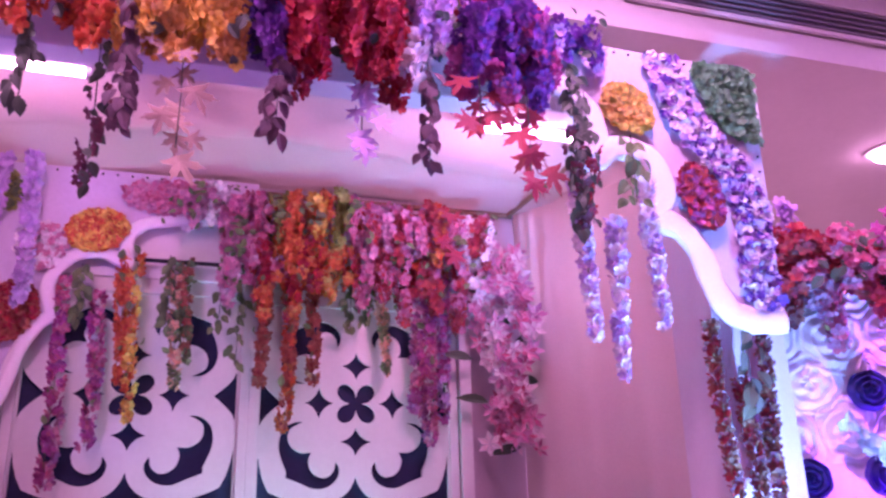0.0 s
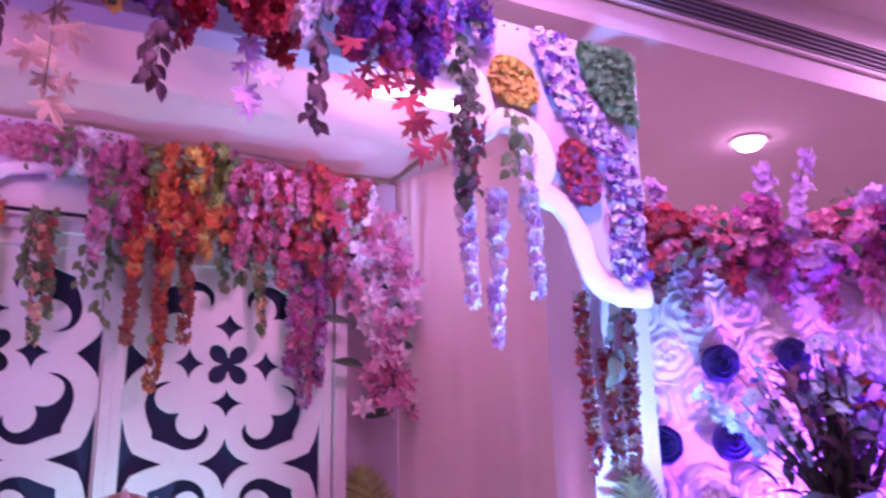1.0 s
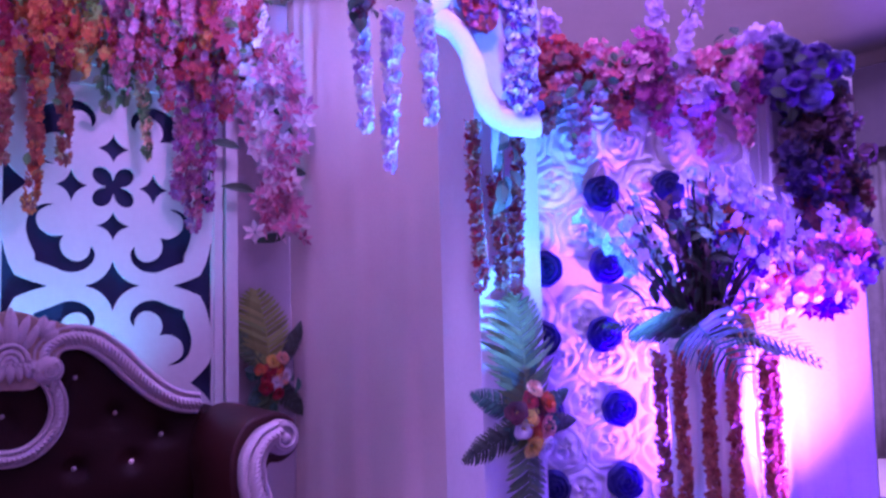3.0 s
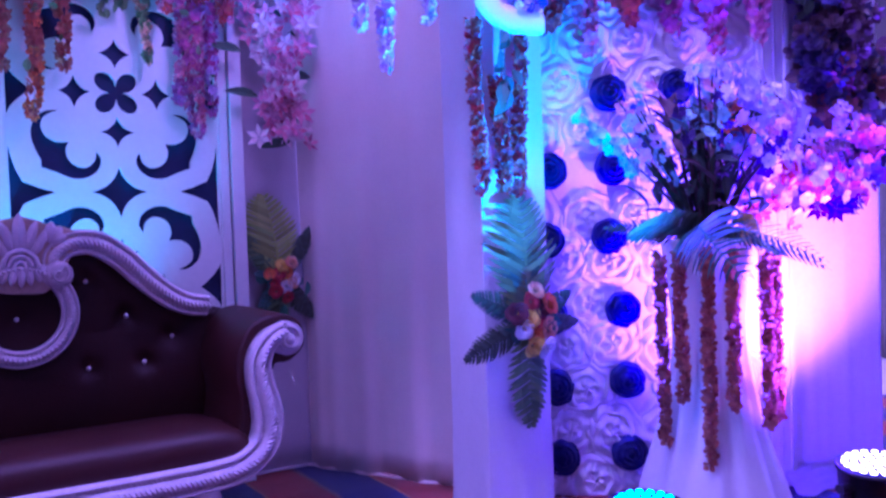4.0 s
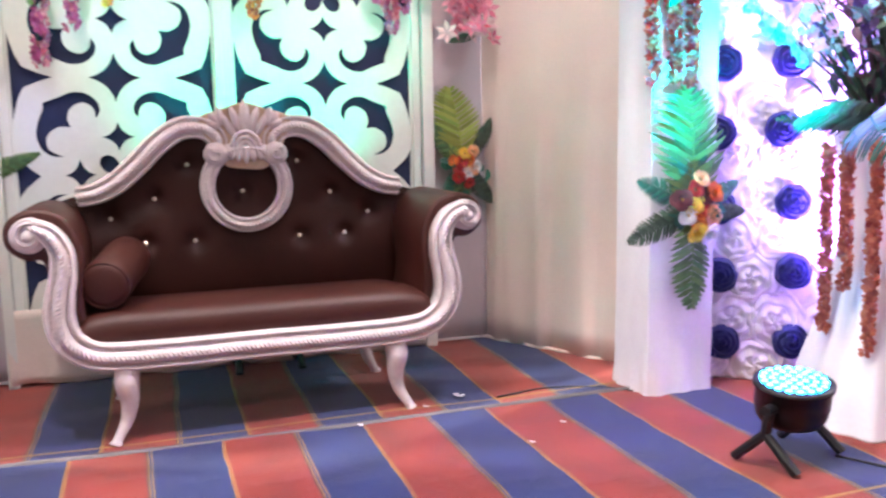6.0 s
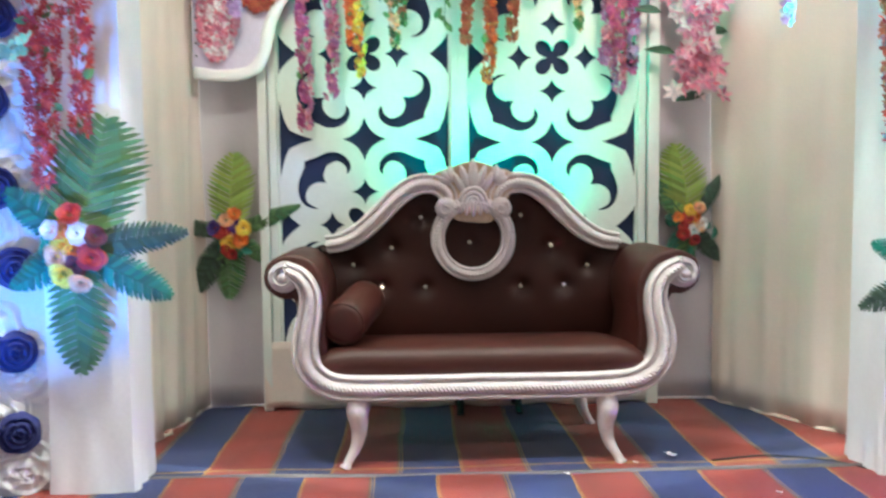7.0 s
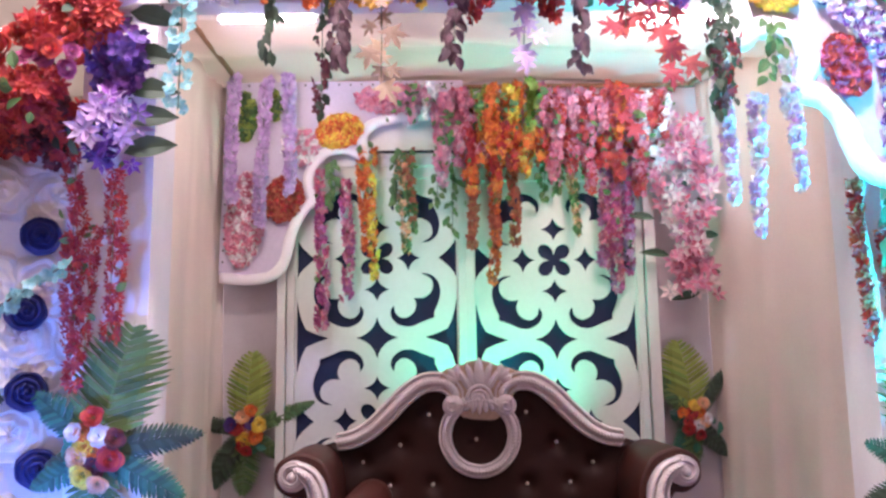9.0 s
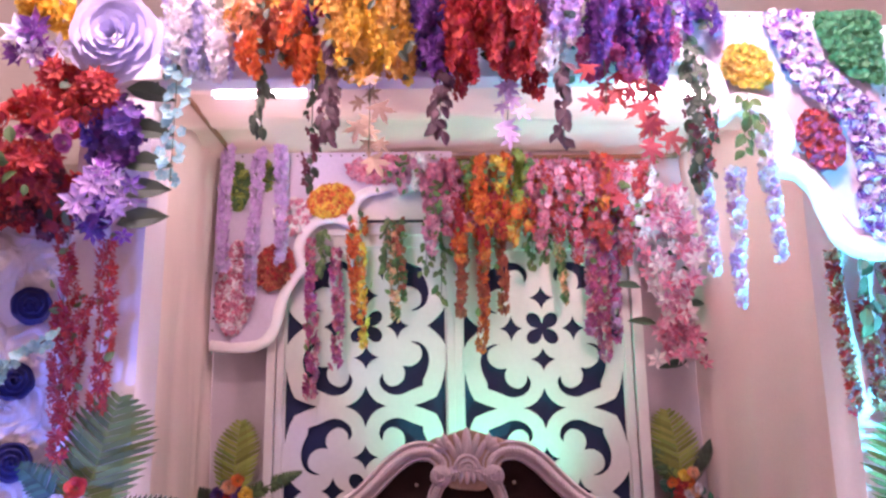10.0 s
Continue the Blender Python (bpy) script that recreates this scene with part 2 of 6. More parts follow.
def cloth(p0, p1, z0, z1, folds=9, depth=0.02, top_depth=0.004, n=90, m=24, thick=0.006, seed=0, hem=0.01, gather=None, sag=0.0):
    """A hanging cloth between two plan points; folds deepen downward. gather: (x along 0..1, z) where creases radiate from."""
    r = random.Random(seed)
    ph = [r.uniform(0, 6.28) for _ in range(6)]
    fr = [folds * f for f in (1, 0.53, 1.71, 2.6)]
    p0, p1 = Vector((*p0, 0)), Vector((*p1, 0))
    d = p1 - p0
    nn = Vector((d.y, -d.x, 0)).normalized()
    bm = bmesh.new()
    grid = []
    for layer in (0, 1):
        rows = []
        for j in range(m + 1):
            v = j / m
            row = []
            for i in range(n + 1):
                u = i / n
                k = v ** 1.5
                w = u + 0.012 * math.sin(9 * v + ph[4]) + 0.02 * (v - 0.5) * math.sin(3 * u + ph[5])
                a = (math.sin(6.283 * fr[0] * w + ph[0]) + 0.7 * math.sin(6.283 * fr[1] * w + ph[1]) + 0.4 * math.sin(6.283 * fr[2] * w + ph[2] + 2 * v) + 0.2 * math.sin(6.283 * fr[3] * w + ph[3])) / 2.0
                off = a * (top_depth * (1 - k) + depth * k)
                if gather:
                    off += 0.007 * math.sin(6.283 * (2.3 * u + 1.5 * v) + ph[2]) * math.sin(3.14 * v) + 0.004 * math.sin(6.283 * (3.7 * u - 2.1 * v) + ph[3]) * v
                    gu, gz = gather
                    gx, gy = (u - gu) * d.length, (z1 + (z0 - z1) * v) - gz
                    rad = math.hypot(gx, gy)
                    fan = math.atan2(gy, gx + 1e-6)
                    off += (0.016 * math.sin(19 * fan + 1.3 * math.sin(3 * fan)) + 0.007 * math.sin(31 * fan)) * math.exp(-rad / 0.42) * min(1, rad / 0.08)
                z = z1 + (z0 - z1) * v
                if j == m:
                    z += hem * math.sin(6.283 * fr[0] * 0.5 * u + ph[3]) * 0.8
                off += sag * math.sin(math.pi * u) * math.sin(math.pi * v)
                c = p0 + d * u + nn * (off + (thick if layer else 0)) + Vector((0, 0, z))
                row.append(bm.verts.new(c))
            rows.append(row)
        grid.append(rows)
    for g, flip in zip(grid, (False, True)):
        for j in range(m):
            for i in range(n):
                q = (g[j][i], g[j + 1][i], g[j + 1][i + 1], g[j][i + 1])
                bm.faces.new(q[::-1] if flip else q)
    a, b = grid
    edge = [(0, i) for i in range(n + 1)] + [(j, n) for j in range(1, m + 1)] + [(m, i) for i in range(n - 1, -1, -1)] + [(j, 0) for j in range(m - 1, 0, -1)]
    for (j, i), (j2, i2) in zip(edge, edge[1:] + edge[:1]):
        bm.faces.new((a[j][i], a[j2][i2], b[j2][i2], b[j][i]))
    bmesh.ops.recalc_face_normals(bm, faces=bm.faces[:])
    return bm


# ---- blossoms and leaves as small prototypes: vertices and faces


def proto_blossom(petals=5, wide=0.55, cup=0.35, point=False, layers=1):
    """Radius 1, opening along +z."""
    vs, fs = [], []
    for lay in range(layers):
        s = 1 - 0.38 * lay
        for k in range(petals):
            a = 2 * math.pi * (k + 0.5 * lay) / petals
            ca, sa = math.cos(a), math.sin(a)
            w = wide * s
            pts = [(0.05, 0, 0), (0.5 * s, -w * 0.8, cup * 0.35 * (1 + lay)), (0.55 * s, 0, cup * 0.15 * (1 + lay)), (0.5 * s, w * 0.8, cup * 0.35 * (1 + lay)),
                   (s, 0 if point else -w * 0.45, cup * (1 + lay)), (s * (0.98 if not point else 1.02), 0 if point else w * 0.45, cup * (0.95 + lay))]
            i = len(vs)
            vs += [(x * ca - y * sa, x * sa + y * ca, z) for x, y, z in pts]
            if point:
                fs += [(i, i + 1, i + 2), (i, i + 2, i + 3), (i + 1, i + 4, i + 2), (i + 2, i + 4, i + 3)]
            else:
                fs += [(i, i + 1, i + 2), (i, i + 2, i + 3), (i + 1, i + 4, i + 2), (i + 2, i + 4, i + 5), (i + 2, i + 5, i + 3)]
    return np.array(vs), fs


def proto_leaf(wide=0.32, bend=0.25):
    """Length 1 along +x, folded on the midrib."""
    st = [(0, 0.02), (0.25, 0.8), (0.5, 1.0), (0.75, 0.7), (1, 0.0)]
    vs, fs = [], []
    for x, w in st:
        z = -bend * x * x
        vs += [(x, -w * wide, z + 0.10 * w), (x, 0, z), (x, w * wide, z + 0.10 * w)]
    for i in range(4):
        a = 3 * i
        fs += [(a, a + 3, a + 4, a + 1), (a + 1, a + 4, a + 5, a + 2)]
    return np.array(vs), fs


def proto_maple():
    polar = [(0, 0.62), (9, 0.44), (13, 0.46), (24, 0.20), (38, 0.42), (44, 0.40), (50, 0.58), (57, 0.40), (63, 0.42), (78, 0.19), (98, 0.36), (108, 0.44), (116, 0.28), (140, 0.20), (170, 0.16)]
    out = [(0.4 + r * math.cos(radians(a)), r * math.sin(radians(a))) for a, r in polar] + [(0.0, 0.012)]
    out = out + [(x, -y) for x, y in out[:0:-1]]
    vs = [(0.4, 0, 0.03)] + [(x, y, 0.16 * abs(y) - 0.22 * (x - 0.4) ** 2) for x, y in out]
    n = len(out)
    return np.array(vs), [(0, 1 + (i + 1) % n, 1 + i) for i in range(n)]


BLOSSOM, WIDE, LILY, DOUBLE = proto_blossom(), proto_blossom(5, 0.62, 0.15), proto_blossom(6, 0.3, 0.3, True), proto_blossom(5, 0.6, 0.45, False, 2)
FOUR, LEAF, THIN_LEAF, MAPLE = proto_blossom(4, 0.6, 0.25), proto_leaf(), proto_leaf(0.16, 0.35), proto_maple()


def rot_to(direction, spin):
    """Matrix whose z axis looks along direction."""
    z = np.array(direction, float)
    z /= np.linalg.norm(z) + 1e-9
    a = np.array((0, 0, 1.0)) if abs(z[2]) < 0.9 else np.array((1.0, 0, 0))
    x = np.cross(a, z)
    x /= np.linalg.norm(x)
    y = np.cross(z, x)
    c, s = math.cos(spin), math.sin(spin)
    return np.stack((x * c + y * s, y * c - x * s, z), 1)


def scatter(proto, spots):
    """spots: (place, direction of z, spin, size). Returns the vertices and faces of all."""
    pv, pf = proto
    V, F = [], []
    for p, d, spin, s in spots:
        i = len(V) * len(pv)
        V.append(pv * s @ rot_to(d, spin).T + np.array(p))
        F += [tuple(i + k for k in f) for f in pf]
    return np.concatenate(V), F


def petals(name, proto, spots, material, parent, label=""):
    v, f = scatter(proto, spots)
    ob = np_ob(name, v, f, M[material], parent, label)
    ob["kind"] = "stuff"
    return ob


FRONT = np.array((0, -1.0, 0.1))


def bunch(centre, radii, count, size, r, face=FRONT, spread=0.9):
    """Spots on the front half of an ellipsoid."""
    out = []
    subs = [(np.array([r.uniform(-0.78, 0.78) for _ in range(3)]), r.uniform(0.28, 0.6)) for _ in range(7)]
    base = np.array(centre)
    for i in range(count):
        off, k0 = subs[i % 7]
        d = np.array([r.gauss(0, 1) for _ in range(3)])
        d /= np.linalg.norm(d)
        if d @ face < -0.25:
            d -= 2 * (d @ face) * face
        k = r.uniform(0.45, 1.15)
        out.append((base + off * np.array(radii) + d * np.array(radii) * k * k0 * 1.1 + np.array((0, 0, -0.02 * r.random())), d * spread + face * 0.6 + np.array((0, 0, r.uniform(-0.3, 0.3))), r.uniform(0, 6.28), size * r.uniform(0.7, 1.2)))
    return out


def strand(top, length, r, size, step=0.018, width=0.02, taper=True, sway=0.012, face=FRONT):
    """Spots down a hanging string of blossoms."""
    out, ph, n = [], r.uniform(0, 6), max(3, int(length / step))
    for i in range(n):
        t = i / n
        k = (1 - 0.55 * t) if taper else 1.0
        a = r.uniform(0, 6.28)
        x, y = sway * math.sin(3.5 * t + ph), 0
        off = np.array((math.cos(a), math.sin(a) * 0.8, r.uniform(-0.3, 0.1)))
        p = np.array(top) + (x, y, -t * length) + off * width * k * r.uniform(0.5, 1.0)
        out.append((p, off + face * 0.35 - np.array((0, 0, 0.35)), r.uniform(0, 6.28), size * (0.65 + 0.35 * k) * r.uniform(0.8, 1.2)))
    return out


def wire(top, length, material, parent, radius=0.0015):
    bm = tube(bmesh.new(), [(top[0], top[1], top[2]), (top[0] + 0.004, top[1], top[2] - length * 0.5), (top[0], top[1], top[2] - length)], radius, 5)
    return part("stem", bm, material, parent)


def frond(length, r, width=0.25, pairs=16, curl=0.3, wave=0.04, fat=0.5):
    """A fern frond along +x in x-y, drooping in z: vertices and faces (two-sided blades with a midrib)."""
    vs, fs = [], []
    lean = r.uniform(-0.15, 0.15)

    def spine(t):
        return np.array((length * t, length * lean * t * t, -curl * length * t * t))
    for i in range(pairs):
        t = 0.06 + 0.92 * i / pairs
        w = width * length * (math.sin(math.pi * min(1, 0.16 + 0.86 * t)) ** 0.7)
        b = length * 0.92 / pairs * fat
        for s in (-1, 1):
            p = spine(t)
            tip = spine(min(1.05, t + 0.55 * w / length)) + (0, s * w, -0.18 * w + r.uniform(-wave, wave) * w)
            mid, far = p * 0.5 + tip * 0.5 + np.array((0, 0, 0.10 * w)), p * 0.18 + tip * 0.82 + np.array((0, 0, 0.06 * w))
            i0 = len(vs)
            vs += [p - (b * 0.9, 0, 0), p + (b * 0.9, 0, 0), mid - (b * 1.05, 0, 0), mid + (b * 1.0, 0, 0), far - (b * 0.8, 0, 0), far + (b * 0.6, 0, 0), tip]
            fs += [(i0, i0 + 1, i0 + 3, i0 + 2), (i0 + 2, i0 + 3, i0 + 5, i0 + 4), (i0 + 4, i0 + 5, i0 + 6)]
    n = 10
    for i in range(n + 1):
        p = spine(i / n)
        vs += [p + (0, -0.006 * (1.1 - i / n), 0.004), p + (0, 0.006 * (1.1 - i / n), 0.004)]
    k = len(vs) - 2 * (n + 1)
    fs += [(k + 2 * i, k + 2 * i + 2, k + 2 * i + 3, k + 2 * i + 1) for i in range(n)]
    return np.array(vs), fs


def proto_rose(r, turns=5, wide=1.0):
    """A spiral of overlapping petals, radius 1, opening along +z."""
    vs, fs = [], []
    n, golden = 7 + turns * 3, 2.39996
    for k in range(n):
        t = k / (n - 1)
        rad, a = 0.08 + 0.62 * t, k * golden
        lean = 1.35 - 1.05 * t
        w, h = (0.22 + 0.42 * t) * wide, 0.42 + 0.22 * t
        ca, sa = math.cos(a), math.sin(a)
        i0 = len(vs)
        for v in range(4):
            for u in range(5):
                uu = (u - 2) / 2
                y = uu * w * (0.6 + 0.5 * math.sin(math.pi * min(1, 0.25 + v / 3 * 0.7)))
                up = h * v / 3
                x = rad * 0.75 + up * math.cos(lean) + 0.06 * (v == 3) * r.uniform(0.5, 1.3) - 0.22 * w * uu * uu
                z = 0.10 * (1 - t) + up * math.sin(lean) - (0.06 * uu * uu + 0.05 * (v == 3) * t)
                vs.append((x * ca - y * sa, x * sa + y * ca, z))
        for v in range(3):
            for u in range(4):
                q = i0 + v * 5 + u
                fs.append((q, q + 1, q + 6, q + 5))
    return np.array(vs), fs


ROSE = proto_rose(random.Random(3))

# ---------------------------------------------------------------- the hall


def carpet_material(name, shift, cross):
    """Woven carpet, red and blue stripes along y with thin yellow edge lines."""
    m = bpy.data.materials.new(name)
    m.use_nodes = True
    n, l = m.node_tree.nodes, m.node_tree.links
    p = n["Principled BSDF"]
    p.inputs["Roughness"].default_value = 0.92
    p.inputs["Specular IOR Level"].default_value = 0.2
    p.inputs["Sheen Weight"].default_value = 0.25
    co, sep = n.new("ShaderNodeTexCoord"), n.new("ShaderNodeSeparateXYZ")
    wob = n.new("ShaderNodeTexNoise")
    wob.inputs["Scale"].default_value = 2.2
    l.new(co.outputs["Object"], wob.inputs["Vector"])
    l.new(co.outputs["Object"], sep.inputs[0])

    def math_node(op, a, b=None):
        k = n.new("ShaderNodeMath")
        k.operation = op
        for i, v in enumerate((a, b)):
            if v is None:
                continue
            if isinstance(v, (int, float)):
                k.inputs[i].default_value = v
            else:
                l.new(v, k.inputs[i])
        return k.outputs[0]
    x = math_node("ADD", sep.outputs["X"], math_node("MULTIPLY", math_node("SUBTRACT", wob.outputs["Fac"], 0.5), 0.035))
    u = math_node("FRACT", math_node("DIVIDE", math_node("SUBTRACT", x, shift - 0.13), 0.515))
    ramp = n.new("ShaderNodeValToRGB")
    ramp.color_ramp.interpolation = "CONSTANT"
    red, blue, yel, dark = (*srgb("8e2e24"), 1), (*srgb("1f2d66"), 1), (*srgb("ad8a48"), 1), (*srgb("4a2a30"), 1)
    stops = [(0.0, red), (0.475, dark), (0.485, yel), (0.495, blue), (0.508, yel), (0.518, blue), (0.975, yel), (0.983, red), (0.992, yel)]
    el = ramp.color_ramp.elements
    el[0].position, el[0].color = stops[0]
    el[1].position, el[1].color = stops[1]
    for pos, c in stops[2:]:
        e = el.new(pos)
        e.color = c
    l.new(u, ramp.inputs[0])
    # one woven line across, near the strip's front edge
    line = n.new("ShaderNodeMix")
    line.data_type = "RGBA"
    line.inputs[7].default_value = yel
    wavy = math_node("ADD", sep.outputs["Y"], math_node("MULTIPLY", math_node("SUBTRACT", wob.outputs["Fac"], 0.5), 0.03))
    l.new(math_node("MULTIPLY", math_node("LESS_THAN", math_node("ABSOLUTE", math_node("SUBTRACT", wavy, cross)), 0.007), 0.8), line.inputs[0])
    l.new(ramp.outputs[0], line.inputs[6])
    dirt, weave = n.new("ShaderNodeTexNoise"), n.new("ShaderNodeTexNoise")
    dirt.inputs["Scale"].default_value, weave.inputs["Scale"].default_value = 5, 260
    dirt.inputs["Detail"].default_value = 5
    for t in (dirt, weave):
        l.new(co.outputs["Object"], t.inputs["Vector"])
    hs = n.new("ShaderNodeHueSaturation")
    l.new(line.outputs[2], hs.inputs["Color"])
    l.new(math_node("ADD", math_node("MULTIPLY", dirt.outputs["Fac"], 0.95), math_node("MULTIPLY", weave.outputs["Fac"], 0.55)), hs.inputs["Value"])
    l.new(hs.outputs[0], p.inputs["Base Color"])
    b = n.new("ShaderNodeBump")
    b.inputs["Strength"].default_value, b.inputs["Distance"].default_value = 0.7, 0.004
    l.new(weave.outputs["Fac"], b.inputs["Height"])
    l.new(b.outputs[0], p.inputs["Normal"])
    return m


setting("floor", boxed(-6.5, 7.0, -5.5, 6.2, -0.2, -0.006), M["wall"], "plain grey hall floor under the carpets", "floor")


def carpet(y0, y1, shift, lift, seed):
    bm = bmesh.new()
    r = random.Random(seed)
    nx, ny = 120, 14
    ph = [r.uniform(0, 6) for _ in range(4)]
    top, low = [], []
    for j in range(ny + 1):
        for i in range(nx + 1):
            x, y = -3.2 + 8.4 * i / nx, y0 + (y1 - y0) * j / ny
            if j == 0:
                y += 0.012 * math.sin(2.1 * x + ph[0]) + 0.006 * math.sin(7 * x + ph[1])
            z = lift + 0.003 * math.sin(5 * x + ph[2]) * math.sin(4 * y + ph[3]) + 0.007 * max(0, math.sin(3.1 * y + 1.3 * x + ph[0])) ** 14 + (0.004 if j == 0 else 0)
            top.append(bm.verts.new((x, y, z)))
            low.append(bm.verts.new((x, y, -0.005)))
    for j in range(ny):
        for i in range(nx):
            a = j * (nx + 1) + i
            bm.faces.new([top[k] for k in (a, a + 1, a + nx + 2, a + nx + 1)])
    edge = list(range(nx + 1)) + [j * (nx + 1) + nx for j in range(1, ny + 1)] + list(range(ny * (nx + 1) + nx - 1, ny * (nx + 1) - 1, -1)) + [j * (nx + 1) for j in range(ny - 1, 0, -1)]
    for a, b in zip(edge, edge[1:] + edge[:1]):
        bm.faces.new((low[a], low[b], top[b], top[a]))
    ob = mesh_ob("carpet", bm, carpet_material("carpet", shift, y0 + 0.125), smooth=False)
    return tagged(ob, "striped red and blue woven carpet strip with thin yellow lines, worn", "carpet", "carpet strips on the stage floor")


carpet(3.03, 4.45, 0.35, 0.004, 1)
middle_strip = carpet(1.75, 3.05, 0.25, 0.010, 2)
near_strip = carpet(0.45, 1.77, 0.31, 0.004, 3)


def folded_edge(y, seed, owner):
    """The turned-up backing along a seam between two strips."""
    r = random.Random(seed)
    ph = [r.uniform(0, 6) for _ in range(4)]
    bm, rows = bmesh.new(), []
    for i in range(281):
        x = -3.2 + 8.4 * i / 280
        w = 0.015 + 0.010 * math.sin(1.9 * x + ph[0]) + 0.006 * math.sin(6.3 * x + ph[1])
        h = 0.014 + 0.006 * math.sin(2.7 * x + ph[2])
        yy = y + 0.012 * math.sin(1.1 * x + ph[3]) + 0.004 * math.sin(9 * x)
        w = max(w, 0.004)
        rows.append([bm.verts.new(p) for p in ((x, yy - w, 0.006), (x, yy - 0.8 * w, 0.6 * h + 0.004), (x, yy - 0.1 * w, h + 0.004), (x, yy + 0.7 * w, 0.7 * h + 0.004), (x, yy + w, 0.002))])
    for a, b in zip(rows, rows[1:]):
        for k in range(4):
            bm.faces.new((a[k], b[k], b[k + 1], a[k + 1]))
    part("folded_edge", bm, M["carpet_back"], owner, "turned-up grey carpet edge", True)


folded_edge(3.05, 21, middle_strip)

setting("wall_north", boxed(-6.4, 6.9, 5.9, 6.1, -0.006, 3.4), M["wall"], "plain hall wall behind the stage", "wall")
setting("wall_south", boxed(-6.4, 6.9, -5.4, -5.2, -0.006, 4.0), M["wall"], "plain hall wall", "wall")
setting("wall_west", boxed(-6.6, -6.4, -5.4, 6.1, -0.006, 4.0), M["wall"], "plain warm hall wall", "wall")
setting("wall_east", boxed(6.9, 7.1, -5.4, 6.1, -0.006, 4.0), M["wall"], "plain light hall wall behind a grey curtain", "wall")

bm = bmesh.new()
box(bm, -6.6, 7.1, -5.4, 3.25, 3.95, 4.05)
box(bm, -6.6, 7.1, 3.25, 6.1, 3.38, 4.05)
box(bm, 5.7, 7.1, -5.4, 3.25, 3.36, 3.948)
box(bm, -6.6, 5.697, 3.18, 3.247, 3.36, 3.42)
setting("ceiling", bm, M["ceiling"], "white plaster ceiling with a raised tray and a stepped soffit", "ceiling")
setting("trim_pelmet", boxed(6.3, 6.9, 1.0, 5.9, 2.43, 3.08), M["dark_wall"], "dark wooden pelmet above the hall curtain", "pelmet")
ob = mesh_ob("hall_curtain", cloth((6.55, 4.6), (6.55, 1.2), 0.0, 2.56, 26, 0.05, 0.045, 200, 8, 0.008, 4), M["curtain_grey"], smooth=True)
tagged(ob, "long grey patterned hall curtain in deep folds", "curtain")

vent = thing("ceiling_vent", "long dark air vent slot in the white soffit face", "vent", at=(3.56, 3.238, 3.655))
part("frame", plate([(-1.75, -0.10), (1.75, -0.10), (1.75, 0.10), (-1.75, 0.10)], [[(-1.72, -0.08), (1.72, -0.08), (1.72, 0.08), (-1.72, 0.08)]], 0.02), M["ceiling"], vent)
part("backing", boxed(-1.72, 1.72, 0.0, 0.006, -0.08, 0.08), M["vent_grey"], vent)
for k in range(5):
    part("slat", boxed(-1.72, 1.72, -0.018, -0.004, -0.064 + 0.032 * k - 0.004, -0.064 + 0.032 * k + 0.004), M["vent_slat"], vent)

# only the first is known; the others are unseen fixtures added over the fill
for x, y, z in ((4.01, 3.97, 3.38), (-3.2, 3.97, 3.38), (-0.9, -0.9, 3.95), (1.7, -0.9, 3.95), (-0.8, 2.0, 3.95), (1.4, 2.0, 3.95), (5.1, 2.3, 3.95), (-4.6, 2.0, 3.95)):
    dl = thing("downlight", "bright round recessed ceiling light with a white rim, repeated as added unseen copies", "ceiling light", "ceiling lights", (x, y, z))
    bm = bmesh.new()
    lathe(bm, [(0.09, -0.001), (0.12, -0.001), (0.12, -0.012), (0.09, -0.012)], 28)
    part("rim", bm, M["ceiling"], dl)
    # lens swells below the rim, so the shape carries the lamp's bloom
    part("lens", lathe(bmesh.new(), [(0.01, -0.070), (0.04, -0.066), (0.068, -0.053), (0.084, -0.033), (0.088, -0.0125)], 28), M["bulb"], dl, "glowing lens bulged out to stand for bloom", True)

# ---------------------------------------------------------------- the stage niche
setting("wall_niche_back", boxed(-1.25, 1.75, 4.21, 4.27, -0.006, 2.9), M["grey_cloth"], "boarded back of the stage niche", "wall")
NICHE = "draped cloths of the stage niche"


def drape(name, label, p0, p1, z0, z1, material, hemmed=True, **k):
    t = thing(name, label, "drape", NICHE)
    part("cloth", cloth(p0, p1, z0, z1, **k), M[material], t, "", True)
    if hemmed:
        # the hem trails on the carpet in loose waves
        r = random.Random(k.get("seed", 0) + 50)
        ph = [r.uniform(0, 6) for _ in range(3)]
        a, b = Vector((*p0, 0)), Vector((*p1, 0))
        d = b - a
        nn = Vector((d.y, -d.x, 0)).normalized()
        bm, rows = bmesh.new(), []
        for i in range(121):
            u = i / 120
            w = 0.010 + 0.007 * math.sin(19 * u + ph[0]) + 0.003 * math.sin(47 * u + ph[1])
            q = a + d * u + nn * (0.008 * math.sin(31 * u + ph[2]))
            rows.append([bm.verts.new(q + nn * o + Vector((0, 0, z))) for o, z in ((0.0, 0.018), (0.006, 0.017), (0.5 * w + 0.006, 0.014), (w + 0.006, 0.010 + 0.003 * math.sin(40 * u)), (w, 0.006), (0.0, 0.004))])
        for p, q in zip(rows, rows[1:]):
            for c in range(5):
                bm.faces.new((p[c], q[c], q[c + 1], p[c + 1]))
        bmesh.ops.recalc_face_normals(bm, faces=bm.faces[:])
        part("hem", bm, M[material], t, "loose hem trailing on the carpet", True)
    return t


